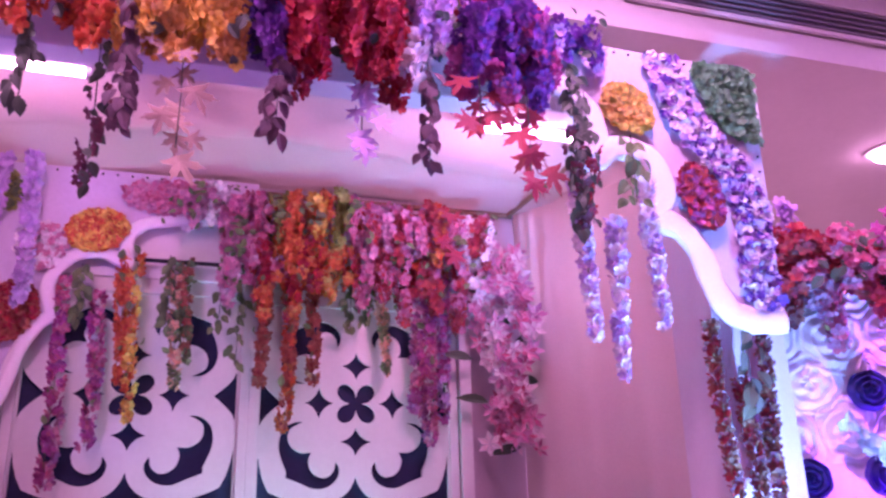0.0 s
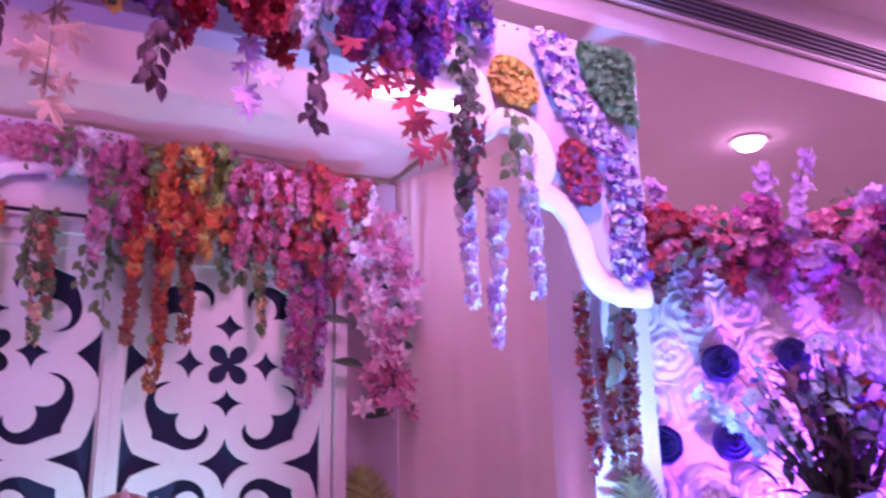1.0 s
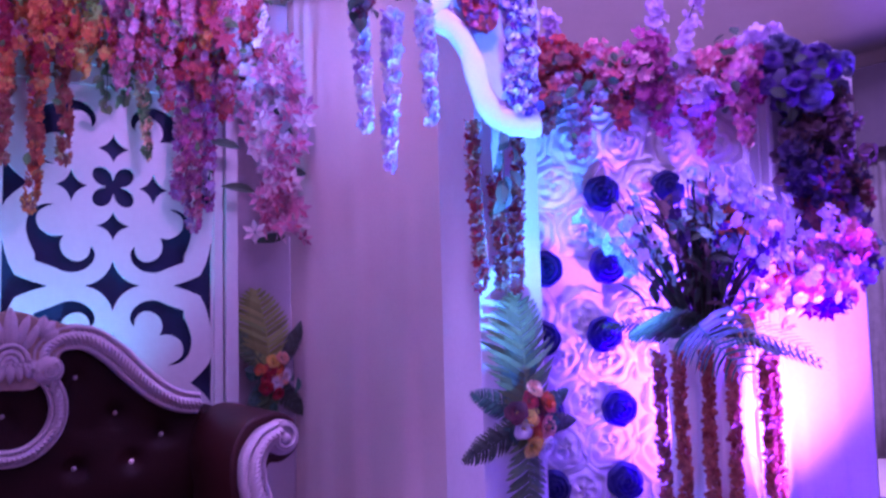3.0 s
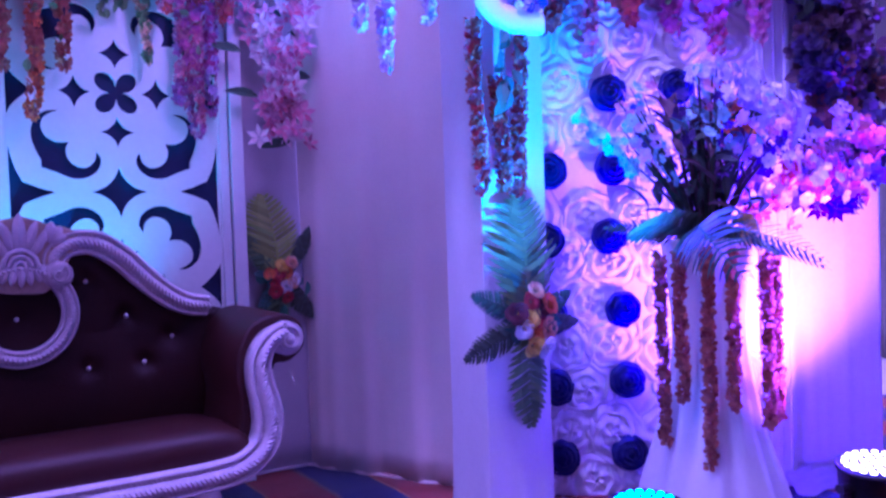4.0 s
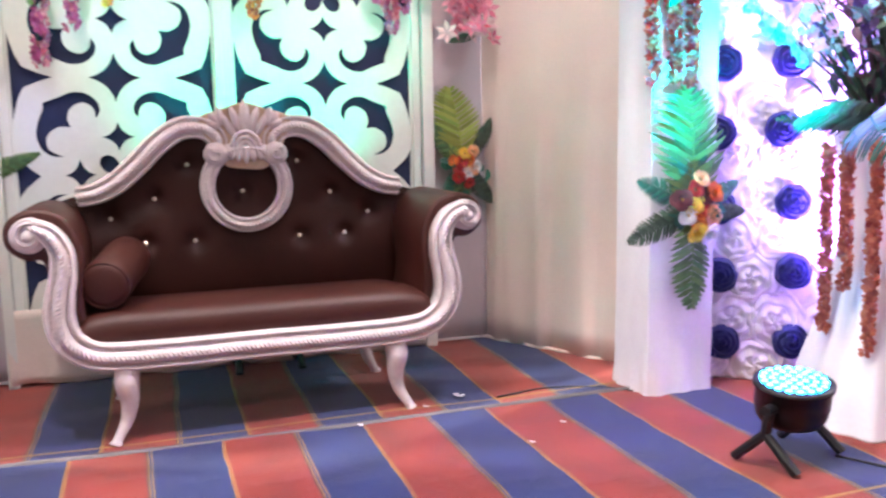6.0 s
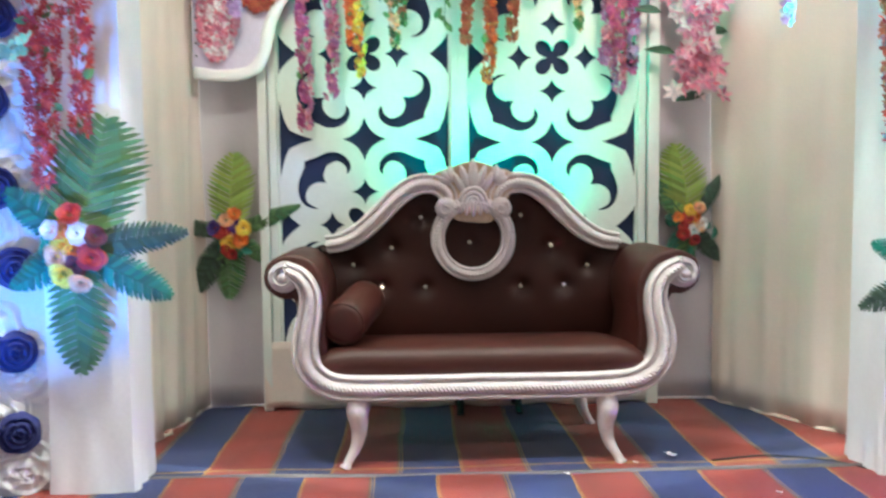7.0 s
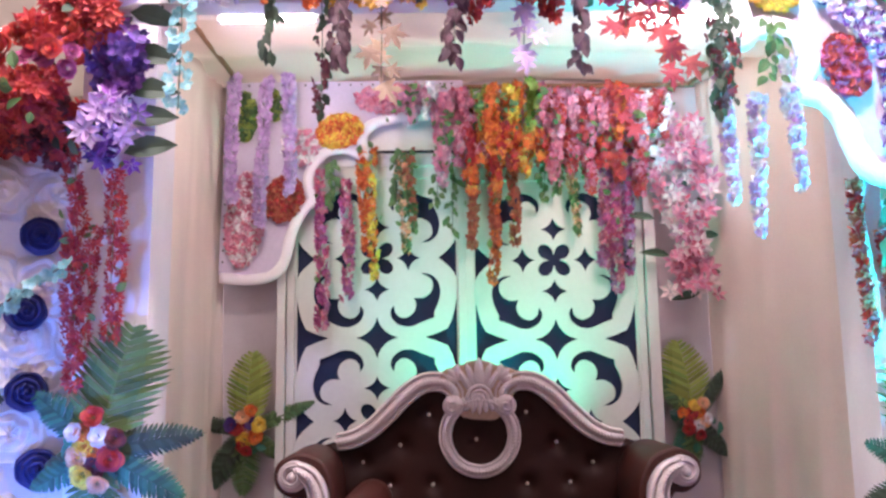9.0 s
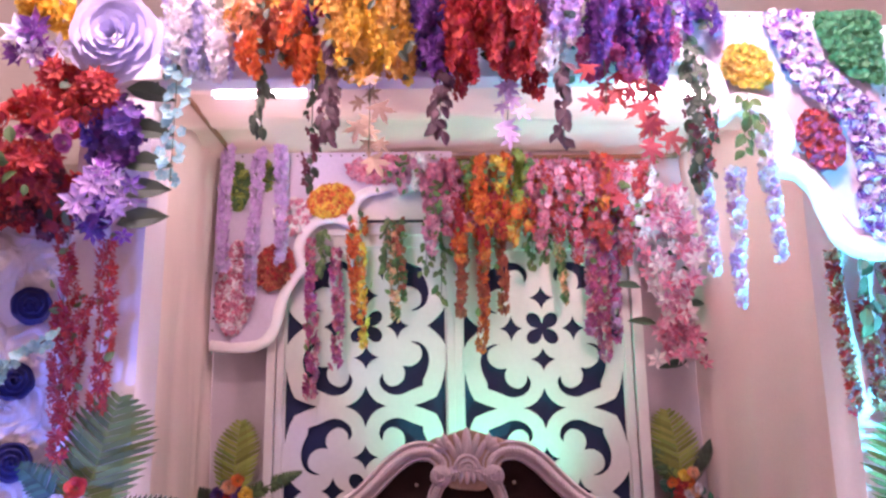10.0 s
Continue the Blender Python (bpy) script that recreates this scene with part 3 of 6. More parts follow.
drape("back_drape", "pale grey cloth stretched over the niche back", (-1.08, 4.185), (1.62, 4.185), 0.01, 2.84, "grey_cloth", folds=5, depth=0.008, top_depth=0.003, seed=3)
drape("side_drape", "cream cloth drape gathered at the top corner", (-1.19, 3.33), (-1.055, 4.17), 0.012, 2.86, "cream_cloth", folds=4.5, depth=0.026, top_depth=0.003, seed=5, gather=(0.98, 2.55))
drape("side_drape", "cream cloth drape with soft folds to the carpet", (1.60, 4.17), (2.02, 3.38), 0.012, 2.86, "cream_cloth", folds=3.6, depth=0.028, top_depth=0.001, seed=6, gather=(0.03, 2.6))
drape("panel_skirt", "white cloth skirt hanging below the cut-out screen", (-0.74, 4.10), (1.27, 4.10), 0.012, 0.36, "cream_cloth", hemmed=False, folds=9, depth=0.012, top_depth=0.004, seed=7, m=8)

# canopy cloth over the niche
bm = bmesh.new()
nx, ny = 60, 36
g = [[bm.verts.new((-1.25 + 3.3 * i / nx, 2.9 + 1.35 * j / ny,
                    2.835 + 0.03 * math.sin(math.pi * i / nx) - 0.050 * abs(math.sin(math.pi * (3 * j / ny + 0.25 * math.sin(4 * i / nx)))) ** 0.7 + 0.012 * math.sin(34 * i / nx + 3 * math.sin(j / 5)) * math.sin(9 * i / nx + 0.5 * j))) for i in range(nx + 1)] for j in range(ny + 1)]
for j in range(ny):
    for i in range(nx):
        bm.faces.new((g[j][i], g[j][i + 1], g[j + 1][i + 1], g[j + 1][i]))
bmesh.ops.solidify(bm, geom=bm.faces[:], thickness=0.006)
ob = mesh_ob("canopy_cloth", bm, M["cream_cloth"], smooth=True)
tagged(ob, "cream cloth canopy sagging in shallow swags over the niche", "canopy", NICHE)
for p, q in (((-1.0, 2.92, 2.80), (-0.96, 4.16, 2.80)), ((1.62, 2.92, 2.80), (1.56, 4.16, 2.80)), ((-1.0, 4.16, 2.80), (1.58, 4.16, 2.80))):
    ob = mesh_ob("canopy_pole", tube(bmesh.new(), [p, q], 0.014, 10), M["brown_wood"])
    tagged(ob, "slim brown wooden pole carrying the canopy cloth", "pole", "canopy poles")


def pillar(x0, x1, y0, y1, seed):
    pl = thing("stage_pillar", "square stage pillar wrapped in white satin cloth", "pillar", "front stage pillars", ((x0 + x1) / 2, (y0 + y1) / 2, 0))
    a, b = (x1 - x0) / 2, (y1 - y0) / 2
    part("core", boxed(-a + 0.02, a - 0.02, -b + 0.02, b - 0.02, 0, 2.88), M["white_board"], pl)
    r = random.Random(seed)
    bm = bmesh.new()
    loop = []
    for (ax, ay), (bx, by) in zip(((-a, -b), (a, -b), (a, b), (-a, b)), ((a, -b), (a, b), (-a, b), (-a, -b))):
        for k in range(14):
            loop.append((ax + (bx - ax) * k / 14, ay + (by - ay) * k / 14))
    rings, m = [], 40
    ph = [r.uniform(0, 6) for _ in range(4)]
    for j in range(m + 1):
        z = 2.88 - (2.88 - 0.008) * j / m
        flare = 0.013 * max(0, (j / m - 0.93) / 0.07) ** 1.5
        ring = []
        for i, (x, y) in enumerate(loop):
            w = (0.0025 * math.sin(5 * z + i * 0.45 + ph[0]) + 0.002 * math.sin(11 * z - i * 0.8 + ph[1])) * math.sin(math.pi * (i % 14) / 14) + 0.012 * max(0, 1 - z / 0.35) * abs(math.sin(0.55 * (i % 14) + 5.5 * z)) ** 6 + flare * (0.7 + 0.5 * math.sin(i * 1.3 + ph[2]))
            d = Vector((x, y, 0)).normalized()
            ring.append(bm.verts.new((x + d.x * w, y + d.y * w, z)))
        rings.append(ring)
    n = len(loop)
    for p, q in zip(rings, rings[1:]):
        for i in range(n):
            bm.faces.new((p[i], q[i], q[(i + 1) % n], p[(i + 1) % n]))
        for i in range(0, n, 14):
            bm.edges.get((p[i], q[i])).smooth = False
    part("satin_wrap", bm, M["white_satin"], pl, "smooth white satin with fine creases", True)
    return pl


pillar(1.83, 2.14, 2.92, 3.18, 1)
pillar(-1.33, -1.03, 2.93, 3.19, 2)
setting("beam_front", boxed(-1.35, 2.16, 2.88, 3.0, 2.72, 2.95, bevel=0.01), M["white_board"], "white cloth-covered beam across the stage front", "beam")

# ---- cut-out screen


def ring_pts(fn, n):
    return [fn(2 * math.pi * k / n) for k in range(n)]


def star(cx, cz, a, b, n=6):
    """Four points with hollow sides."""
    tips = [(a, 0), (0, b), (-a, 0), (0, -b)]
    out = []
    for (x0, z0), (x1, z1) in zip(tips, tips[1:] + tips[:1]):
        for k in range(n):
            t = k / n
            mx, mz = (x0 + x1) * 0.19, (z0 + z1) * 0.19
            out.append((cx + (1 - t) ** 2 * x0 + 2 * t * (1 - t) * mx + t * t * x1, cz + (1 - t) ** 2 * z0 + 2 * t * (1 - t) * mz + t * t * z1))
    return out


HORN = [(-.233, -.084), (-.282, -.088), (-.325, -.120), (-.343, -.179), (-.333, -.238), (-.308, -.296), (-.308, -.325), (-.245, -.348), (-.186, -.372), (-.128, -.366),
        (-.084, -.333), (-.072, -.289), (-.091, -.255), (-.098, -.296), (-.128, -.323), (-.164, -.321), (-.198, -.296), (-.211, -.252), (-.198, -.216), (-.245, -.218),
        (-.286, -.194), (-.303, -.157), (-.296, -.120), (-.267, -.098)]


def horn_loop(sx, sz, cx, cz):
    p = smooth_path(HORN[:6], 3)[:-1] + [np.array(HORN[5])] + smooth_path(HORN[6:13], 3)[:-1] + smooth_path(HORN[12:19], 3)[:-1] + smooth_path(HORN[18:] + HORN[:1], 3)[:-1]
    return [(cx + sx * x, cz + sz * z) for x, z in p]


def jali_holes(zc, cut_low=False):
    out = []
    for sx in (-1, 1):
        for sz in (-1, 1):
            out.append(horn_loop(sx, sz, 0, zc))
        out.append(star(sx * 0.170, zc, 0.066, 0.073))
        # half stars at the stiles
        e = 0.430
        out.append([(sx * e, zc + 0.107)] + [(sx * (e - 0.096 * (1 - abs(t)) ** 1.5), zc + 0.107 * t) for t in (0.75, 0.5, 0.25, 0.1, 0, -0.1, -0.25, -0.5, -0.75)] + [(sx * e, zc - 0.107)])
    for sz in (-1, 1):
        out.append(star(0, zc + sz * 0.170, 0.072, 0.066))
    out.append(ring_pts(lambda a: ((0.030 + 0.080 * abs(math.sin(2 * a)) ** 0.85) * math.cos(a), zc + (0.030 + 0.080 * abs(math.sin(2 * a)) ** 0.85) * math.sin(a)), 64))
    return out


def jali_star(zc):
    e = 0.430
    out = [star(0, zc, 0.114, 0.112)]
    for sx in (-1, 1):
        half = [(0.0, 0.204), (0.010, 0.150), (0.026, 0.095), (0.050, 0.046), (0.110, 0.020), (0.172, 0.0)]
        out.append([(sx * (e - d), zc + h) for d, h in half] + [(sx * (e - d), zc - h) for d, h in half[-2::-1]])
    return out


for cx, up in ((-0.212, 0.022), (0.752, 0.0)):
    sc = thing("cutout_screen", "white cut-out screen of scrolls and stars over dark blue", "screen", "cut-out screens behind the sofa", (cx, 4.14, up))
    holes = jali_holes(1.802) + jali_star(1.372) + jali_holes(0.935) + jali_star(0.50)
    part("fretwork", plate([(-0.44, 0.33), (0.44, 0.33), (0.44, 2.24), (-0.44, 2.24)], holes, 0.016), M["white_board"], sc)
    part("backing", boxed(-0.445, 0.445, 0.010, 0.020, 0.30, 2.28), M["navy"], sc, "dark blue backing board")
    for s in (-1, 1):
        part("stile", boxed(s * 0.4615 - 0.0205, s * 0.4615 + 0.0205, -0.032, 0.02, 0.30, 2.32, bevel=0.004), M["white_board"], sc)
    part("rail", boxed(-0.44, 0.44, -0.026, 0.0, 2.242, 2.32, bevel=0.004), M["white_board"], sc)
    part("rail", boxed(-0.44, 0.44, -0.026, 0.0, 0.285, 0.328, bevel=0.004), M["white_board"], sc)
ob = mesh_ob("screen_post", boxed(1.242, 1.30, 4.09, 4.13, 0.0, 2.42, bevel=0.005), M["white_board"])
tagged(ob, "pale wooden post beside the cut-out screen", "post", "screen posts")
ob = mesh_ob("screen_post", boxed(-0.745, -0.70, 4.09, 4.13, 0.0, 2.42, bevel=0.005), M["white_board"])
tagged(ob, "pale wooden post beside the cut-out screen", "post", "screen posts")
ob = mesh_ob("header_board", boxed(-0.70, 1.24, 4.10, 4.15, 2.33, 2.60, bevel=0.004), M["white_board"])
tagged(ob, "plain white header board above the screens", "board")
ob = mesh_ob("garland_rod", tube(bmesh.new(), [(-0.68, 4.05, 2.40), (1.28, 4.05, 2.39)], 0.009, 8), M["black"])
tagged(ob, "thin dark rod carrying the flower garlands", "rod")

# ---------------------------------------------------------------- sofa


def moulding(path, profile, closed=False):
    """Sweeps profile (across, y) along a path in x-z; the outside of the path is positive across."""
    bm = bmesh.new()
    P = [Vector((p[0], 0, p[1])) for p in path]
    rings, n = [], len(P)
    for i, p in enumerate(P):
        a, b = (P[(i - 1) % n], P[(i + 1) % n]) if closed else (P[max(i - 1, 0)], P[min(i + 1, n - 1)])
        d = (b - a).normalized()
        o = Vector((d.z, 0, -d.x))
        k = path[i][2] if len(path[i]) > 2 else 1.0
        rings.append([bm.verts.new(p + o * (s * k) + Vector((0, y, 0))) for s, y in profile])
    m = len(profile)
    for a, b in (list(zip(rings, rings[1:])) + ([(rings[-1], rings[0])] if closed else [])):
        for k in range(m):
            bm.faces.new((a[k], a[(k + 1) % m], b[(k + 1) % m], b[k]))
    if not closed:
        bm.faces.new(rings[0][::-1])
        bm.faces.new(rings[-1])
    bmesh.ops.recalc_face_normals(bm, faces=bm.faces[:])
    return bm


def ridged(w, d=0.045, back=0.05):
    h = w / 2
    return [(-h, back), (-h, -0.3 * d), (-0.86 * h, -0.8 * d), (-0.7 * h, -0.8 * d), (-0.6 * h, -0.45 * d), (-0.45 * h, -0.5 * d), (-0.32 * h, -1.0 * d), (0.0, -1.15 * d), (0.32 * h, -1.0 * d),
            (0.45 * h, -0.5 * d), (0.6 * h, -0.45 * d), (0.7 * h, -0.8 * d), (0.86 * h, -0.8 * d), (h, -0.3 * d), (h, back)]


def spiral(cx, cz, r0, r1, a0, a1, n=26):
    return [(cx + (r0 + (r1 - r0) * k / n) * math.cos(a0 + (a1 - a0) * k / n), cz + (r0 + (r1 - r0) * k / n) * math.sin(a0 + (a1 - a0) * k / n)) for k in range(n + 1)]


SX = 0.307
sofa = thing("sofa", "dark maroon tufted sofa in a carved silver-white wooden frame", "sofa", "", (SX, 3.45, 0))
W = M["silver_wood"]
FY = -0.27


def wide_x(s, x):
    """The one arm stands a little further out than the other."""
    return s * x + (0.022 * min(1, max(0, (x - 0.55) / 0.2)) if s > 0 else 0)


# front rail and arm fronts in one run
half = [(0.0, 0.328), (0.30, 0.326), (0.53, 0.330), (0.63, 0.348), (0.698, 0.402), (0.722, 0.480), (0.716, 0.560), (0.700, 0.640), (0.700, 0.720), (0.735, 0.785), (0.79, 0.815)]
run = smooth_path(half, 8)
wide = lambda i, n: 0.105 - 0.045 * max(0, (i / n - 0.55) / 0.45)
path = [(-p[0], p[1], wide(i, len(run)) / 0.105) for i, p in reversed(list(enumerate(run)))][:-1] + [(wide_x(1, p[0]), p[1], wide(i, len(run)) / 0.105) for i, p in enumerate(run)]
bm = moulding(path, ridged(0.105, 0.032))
bmesh.ops.translate(bm, verts=bm.verts[:], vec=(0, FY, 0))
front_frame = part("front_frame", bm, W, sofa, "carved silver-white front rail and arm fronts", True)
for s in (-1, 1):
    bm = moulding([(wide_x(s, x), z) for x, z in spiral(0.80, 0.785, 0.048, 0.012, 1.9, -5.5)], ridged(0.032, 0.03))
    lathe(bm, [(0.02, -0.01), (0.02, 0.03), (0.008, 0.04)], 12)
    for v in bm.verts[-36:]:
        x, y, z = v.co
        v.co = (wide_x(s, 0.80) + x, -z, 0.785 + y)
    lathe(bm, [(0.062, -0.05), (0.062, 0.004)], 24)
    for v in bm.verts[-48:]:
        x, y, z = v.co
        v.co = (wide_x(s, 0.80) + x, -z, 0.785 + y)
    bmesh.ops.recalc_face_normals(bm, faces=bm.faces[:])
    bmesh.ops.translate(bm, verts=bm.verts[:], vec=(0, FY, 0))
    part("arm_scroll", bm, W, front_frame, "carved spiral scroll", True)


def ropework(path, width, y, owner, closed=False, crown=0.0275):
    """Slanted carved beads in both grooves and over the crown of a ridged moulding."""
    bm = bmesh.new()
    P = [Vector((p[0], 0, p[1])) for p in path] + ([Vector((path[0][0], 0, path[0][1]))] if closed else [])
    K = [p[2] if len(p) > 2 else 1.0 for p in path] + [1.0]
    left = 0.0
    for i, (a, b) in enumerate(zip(P, P[1:])):
        d = b - a
        ln = d.length
        if ln < 1e-6:
            continue
        d /= ln
        o = Vector((d.z, 0, -d.x))
        t = left
        while t < ln:
            for s in (-0.265, 0.265):
                c = a + d * t + o * (s * width * K[i]) + Vector((0, y, 0))
                u, v = (d * 0.8 + o * 0.6) * 0.0125, (o * 0.8 - d * 0.6) * 0.0046
                q = [bm.verts.new(p) for p in (c + u, c + v, c - u, c - v, c + Vector((0, -0.012, 0)))]
                for k in range(4):
                    bm.faces.new((q[k], q[(k + 1) % 4], q[4]))
            c = a + d * t + Vector((0, y - crown, 0))
            u, v = (d * 0.62 + o * 0.78) * (0.17 * width * K[i]), (o * 0.62 - d * 0.78) * 0.0062
            q = [bm.verts.new(p) for p in (c + u, c + 0.4 * u + v, c - 0.4 * u + v, c - u, c - 0.4 * u - v, c + 0.4 * u - v, c + Vector((0, -0.0075, 0)) + 0.4 * u, c + Vector((0, -0.0075, 0)) - 0.4 * u)]
            for k in ((0, 1, 6), (1, 2, 7, 6), (2, 3, 7), (3, 4, 7), (4, 5, 6, 7), (5, 0, 6)):
                bm.faces.new([q[j] for j in k])
            t += 0.0165
        left = t - ln
    bmesh.ops.recalc_face_normals(bm, faces=bm.faces[:])
    part("rope_carving", bm, W, owner, "slanted carved beads")


ropework(path, 0.105, FY - 0.0148, front_frame)
# arms
for s in (-1, 1):
    inner = smooth_path([(0.60, 0.36), (0.645, 0.45), (0.655, 0.56), (0.645, 0.66), (0.655, 0.75), (0.70, 0.835), (0.79, 0.862), (0.865, 0.825), (0.872, 0.75), (0.82, 0.705), (0.765, 0.70), (0.742, 0.64), (0.752, 0.55), (0.755, 0.46), (0.715, 0.37), (0.64, 0.315)], 4)
    bm = plate([(wide_x(s, p[0]), p[1]) for p in inner], [], 0.52, 0.012)
    bmesh.ops.translate(bm, verts=bm.verts[:], vec=(0, 0.295, 0))
    part("arm", bm, M["maroon"], sofa, "padded rolled arm", True)
# seat
bm = bmesh.new()
nx, ny = 40, 14
prof = [(-0.262, 0.375), (-0.272, 0.41), (-0.268, 0.45), (-0.25, 0.475), (-0.21, 0.487), (-0.1, 0.490), (0.02, 0.482), (0.12, 0.470), (0.24, 0.46), (0.24, 0.33), (-0.25, 0.33)]
rings = []
for i in range(nx + 1):
    x = -0.665 + 1.33 * i / nx
    e = min(1, (0.665 - abs(x)) / 0.12) ** 0.5
    rings.append([bm.verts.new((x, y, z - 0.03 * (1 - e) * (z > 0.4))) for y, z in prof])
for a, b in zip(rings, rings[1:]):
    for k in range(len(prof)):
        bm.faces.new((a[k], a[(k + 1) % len(prof)], b[(k + 1) % len(prof)], b[k]))
bm.faces.new(rings[0][::-1])
bm.faces.new(rings[-1])
bmesh.ops.recalc_face_normals(bm, faces=bm.faces[:])
part("seat", bm, M["maroon"], sofa, "padded maroon seat", True)
# back
TOP = [(-0.86, 0.80), (-0.75, 0.835), (-0.66, 0.865), (-0.55, 0.905), (-0.43, 0.985), (-0.33, 1.07), (-0.24, 1.135), (-0.15, 1.15), (0, 1.15)]
tp = smooth_path(TOP, 6)
tx, tz = [p[0] for p in tp], [p[1] for p in tp]
BUTTONS = [(-0.014, 0.884), (-0.241, 1.003), (0.229, 1.009), (-0.380, 0.862), (0.371, 0.866), (-0.558, 0.785), (0.541, 0.771), (-0.427, 0.677), (0.427, 0.681), (-0.224, 0.679), (0.222, 0.678)]


def back_y(x, z):
    y = 0.235 + 0.05 * (z - 0.5) - 0.02 * math.sin(min(1, max(0, (z - 0.42) / 0.4)) * math.pi)
    for bx, bz in BUTTONS:
        r2 = ((x - bx) ** 2 + (z - bz) ** 2)
        y += 0.024 * math.exp(-r2 / 0.0014) + 0.008 * math.exp(-r2 / 0.008)
    return y


bm = bmesh.new()
nx, nz = 130, 60
g = []
for i in range(nx + 1):
    x = -0.80 + 1.6 * i / nx
    zt = float(np.interp(-abs(x), tx, tz)) + 0.03
    g.append([bm.verts.new((x, back_y(x, 0.40 + (zt - 0.40) * j / nz) + 0.03 * max(0, j / nz - 0.93) / 0.07, 0.40 + (zt - 0.40) * j / nz)) for j in range(nz + 1)])
for i in range(nx):
    for j in range(nz):
        bm.faces.new((g[i][j], g[i + 1][j], g[i + 1][j + 1], g[i][j + 1]))
bmesh.ops.solidify(bm, geom=bm.faces[:], thickness=-0.07)
bmesh.ops.recalc_face_normals(bm, faces=bm.faces[:])
backrest = part("backrest", bm, M["maroon"], sofa, "padded backrest with sunk crystal buttons", True)
part("back_panel", plate([(x, z) for x, z in zip(tx, tz)] + [(-x, z) for x, z in reversed(list(zip(tx, tz))[:-1])] + [(0.74, 0.30), (-0.74, 0.30)], [], 0.02), M["maroon"], sofa).location = (0, 0.335, 0)
for bx, bz in BUTTONS:
    bm = bmesh.new()
    bmesh.ops.create_icosphere(bm, subdivisions=2, radius=0.0095, matrix=Matrix.Diagonal((1, 0.7, 1, 1)))
    part("button", bm, M["crystal"], backrest, "small crystal button").location = (bx, back_y(bx, bz) - 0.004, bz)
# crest frames of the back
CREST = [(-0.675, 0.885), (-0.60, 0.898), (-0.52, 0.94), (-0.43, 1.02), (-0.35, 1.10), (-0.26, 1.155), (-0.17, 1.155), (-0.115, 1.11), (-0.12, 1.05)]
for s in (-1, 1):
    p = smooth_path(CREST, 7)
    bm = moulding([(s * q[0], q[1], 0.92 + 0.16 * math.sin(math.pi * i / len(p))) for i, q in enumerate(p)], ridged(0.090, 0.038))
    bmesh.ops.translate(bm, verts=bm.verts[:], vec=(0, 0.235, 0))
    rail = part("crest_rail", bm, W, sofa, "carved silver-white top rail", True)
    ropework([(s * q[0], q[1], 0.92 + 0.16 * math.sin(math.pi * i / len(p))) for i, q in enumerate(p)], 0.090, 0.235 - 0.0175, rail, False, 0.0235)
    bm = moulding([(s * x, z) for x, z in spiral(-0.125, 1.045, 0.036, 0.008, 2.2, 8.4)], ridged(0.026, 0.025))
    lathe(bm, [(0.05, -0.03), (0.05, 0.006), (0.03, 0.012)], 20)
    for v in bm.verts[-60:]:
        x, y, z = v.co
        v.co = (s * -0.125 + x, -z, 1.045 + y)
    bmesh.ops.recalc_face_normals(bm, faces=bm.faces[:])
    bmesh.ops.translate(bm, verts=bm.verts[:], vec=(0, 0.195, 0))
    part("crest_scroll", bm, W, sofa, "small carved spiral", True)
bm = moulding([(0.164 * math.cos(a), 0.905 + 0.166 * math.sin(a)) for a in [2 * math.pi * k / 56 for k in range(56)]], ridged(0.062, 0.035), True)
bmesh.ops.translate(bm, verts=bm.verts[:], vec=(0, 0.225, 0))
ring = part("medallion_ring", bm, W, sofa, "oval carved ring round the middle button", True)
ropework([(0.164 * math.cos(a), 0.905 + 0.166 * math.sin(a)) for a in [2 * math.pi * k / 56 for k in range(56)]], 0.062, 0.225 - 0.016, ring, True, 0.0235)


def carved(name, spots, label):
    """Carved leaves: (x, z, angle, length, width, y) each a low domed, pointed lobe with a fine rib."""
    for x, z, a, ln, wd, y in spots:
        bm = bmesh.new()
        rows = []
        for i in range(9):
            t = i / 8
            w = wd * math.sin(math.pi * min(1, 0.16 + 0.83 * t)) ** 0.75 * (1 + 0.10 * math.sin(9 * t))
            lift = 0.010 * math.sin(math.pi * t) + 0.008 * t
            rows.append([bm.verts.new((ln * t, 0.008 - lift - (0.42 * w * (1 - u * u) + (0.0025 if u == 0 else 0)), w * u)) for u in (-1, -0.8, -0.5, -0.2, 0, 0.2, 0.5, 0.8, 1)])
        for p, q in zip(rows, rows[1:]):
            for i in range(8):
                bm.faces.new((p[i], p[i + 1], q[i + 1], q[i]))
        rim = [r[0] for r in rows] + list(rows[-1][1:]) + [r[-1] for r in reversed(rows[:-1])] + list(reversed(rows[0][1:-1]))
        low = [bm.verts.new(v.co + Vector((0, 0.012, 0))) for v in rim]
        for k in range(len(rim)):
            m = (k + 1) % len(rim)
            bm.faces.new((rim[k], rim[m], low[m], low[k]))
        bmesh.ops.recalc_face_normals(bm, faces=bm.faces[:])
        ob = part(name, bm, W, sofa, label, True)
        ob.matrix_local = Matrix.Translation((x, y, z)) @ Matrix.Rotation(-a, 4, "Y")


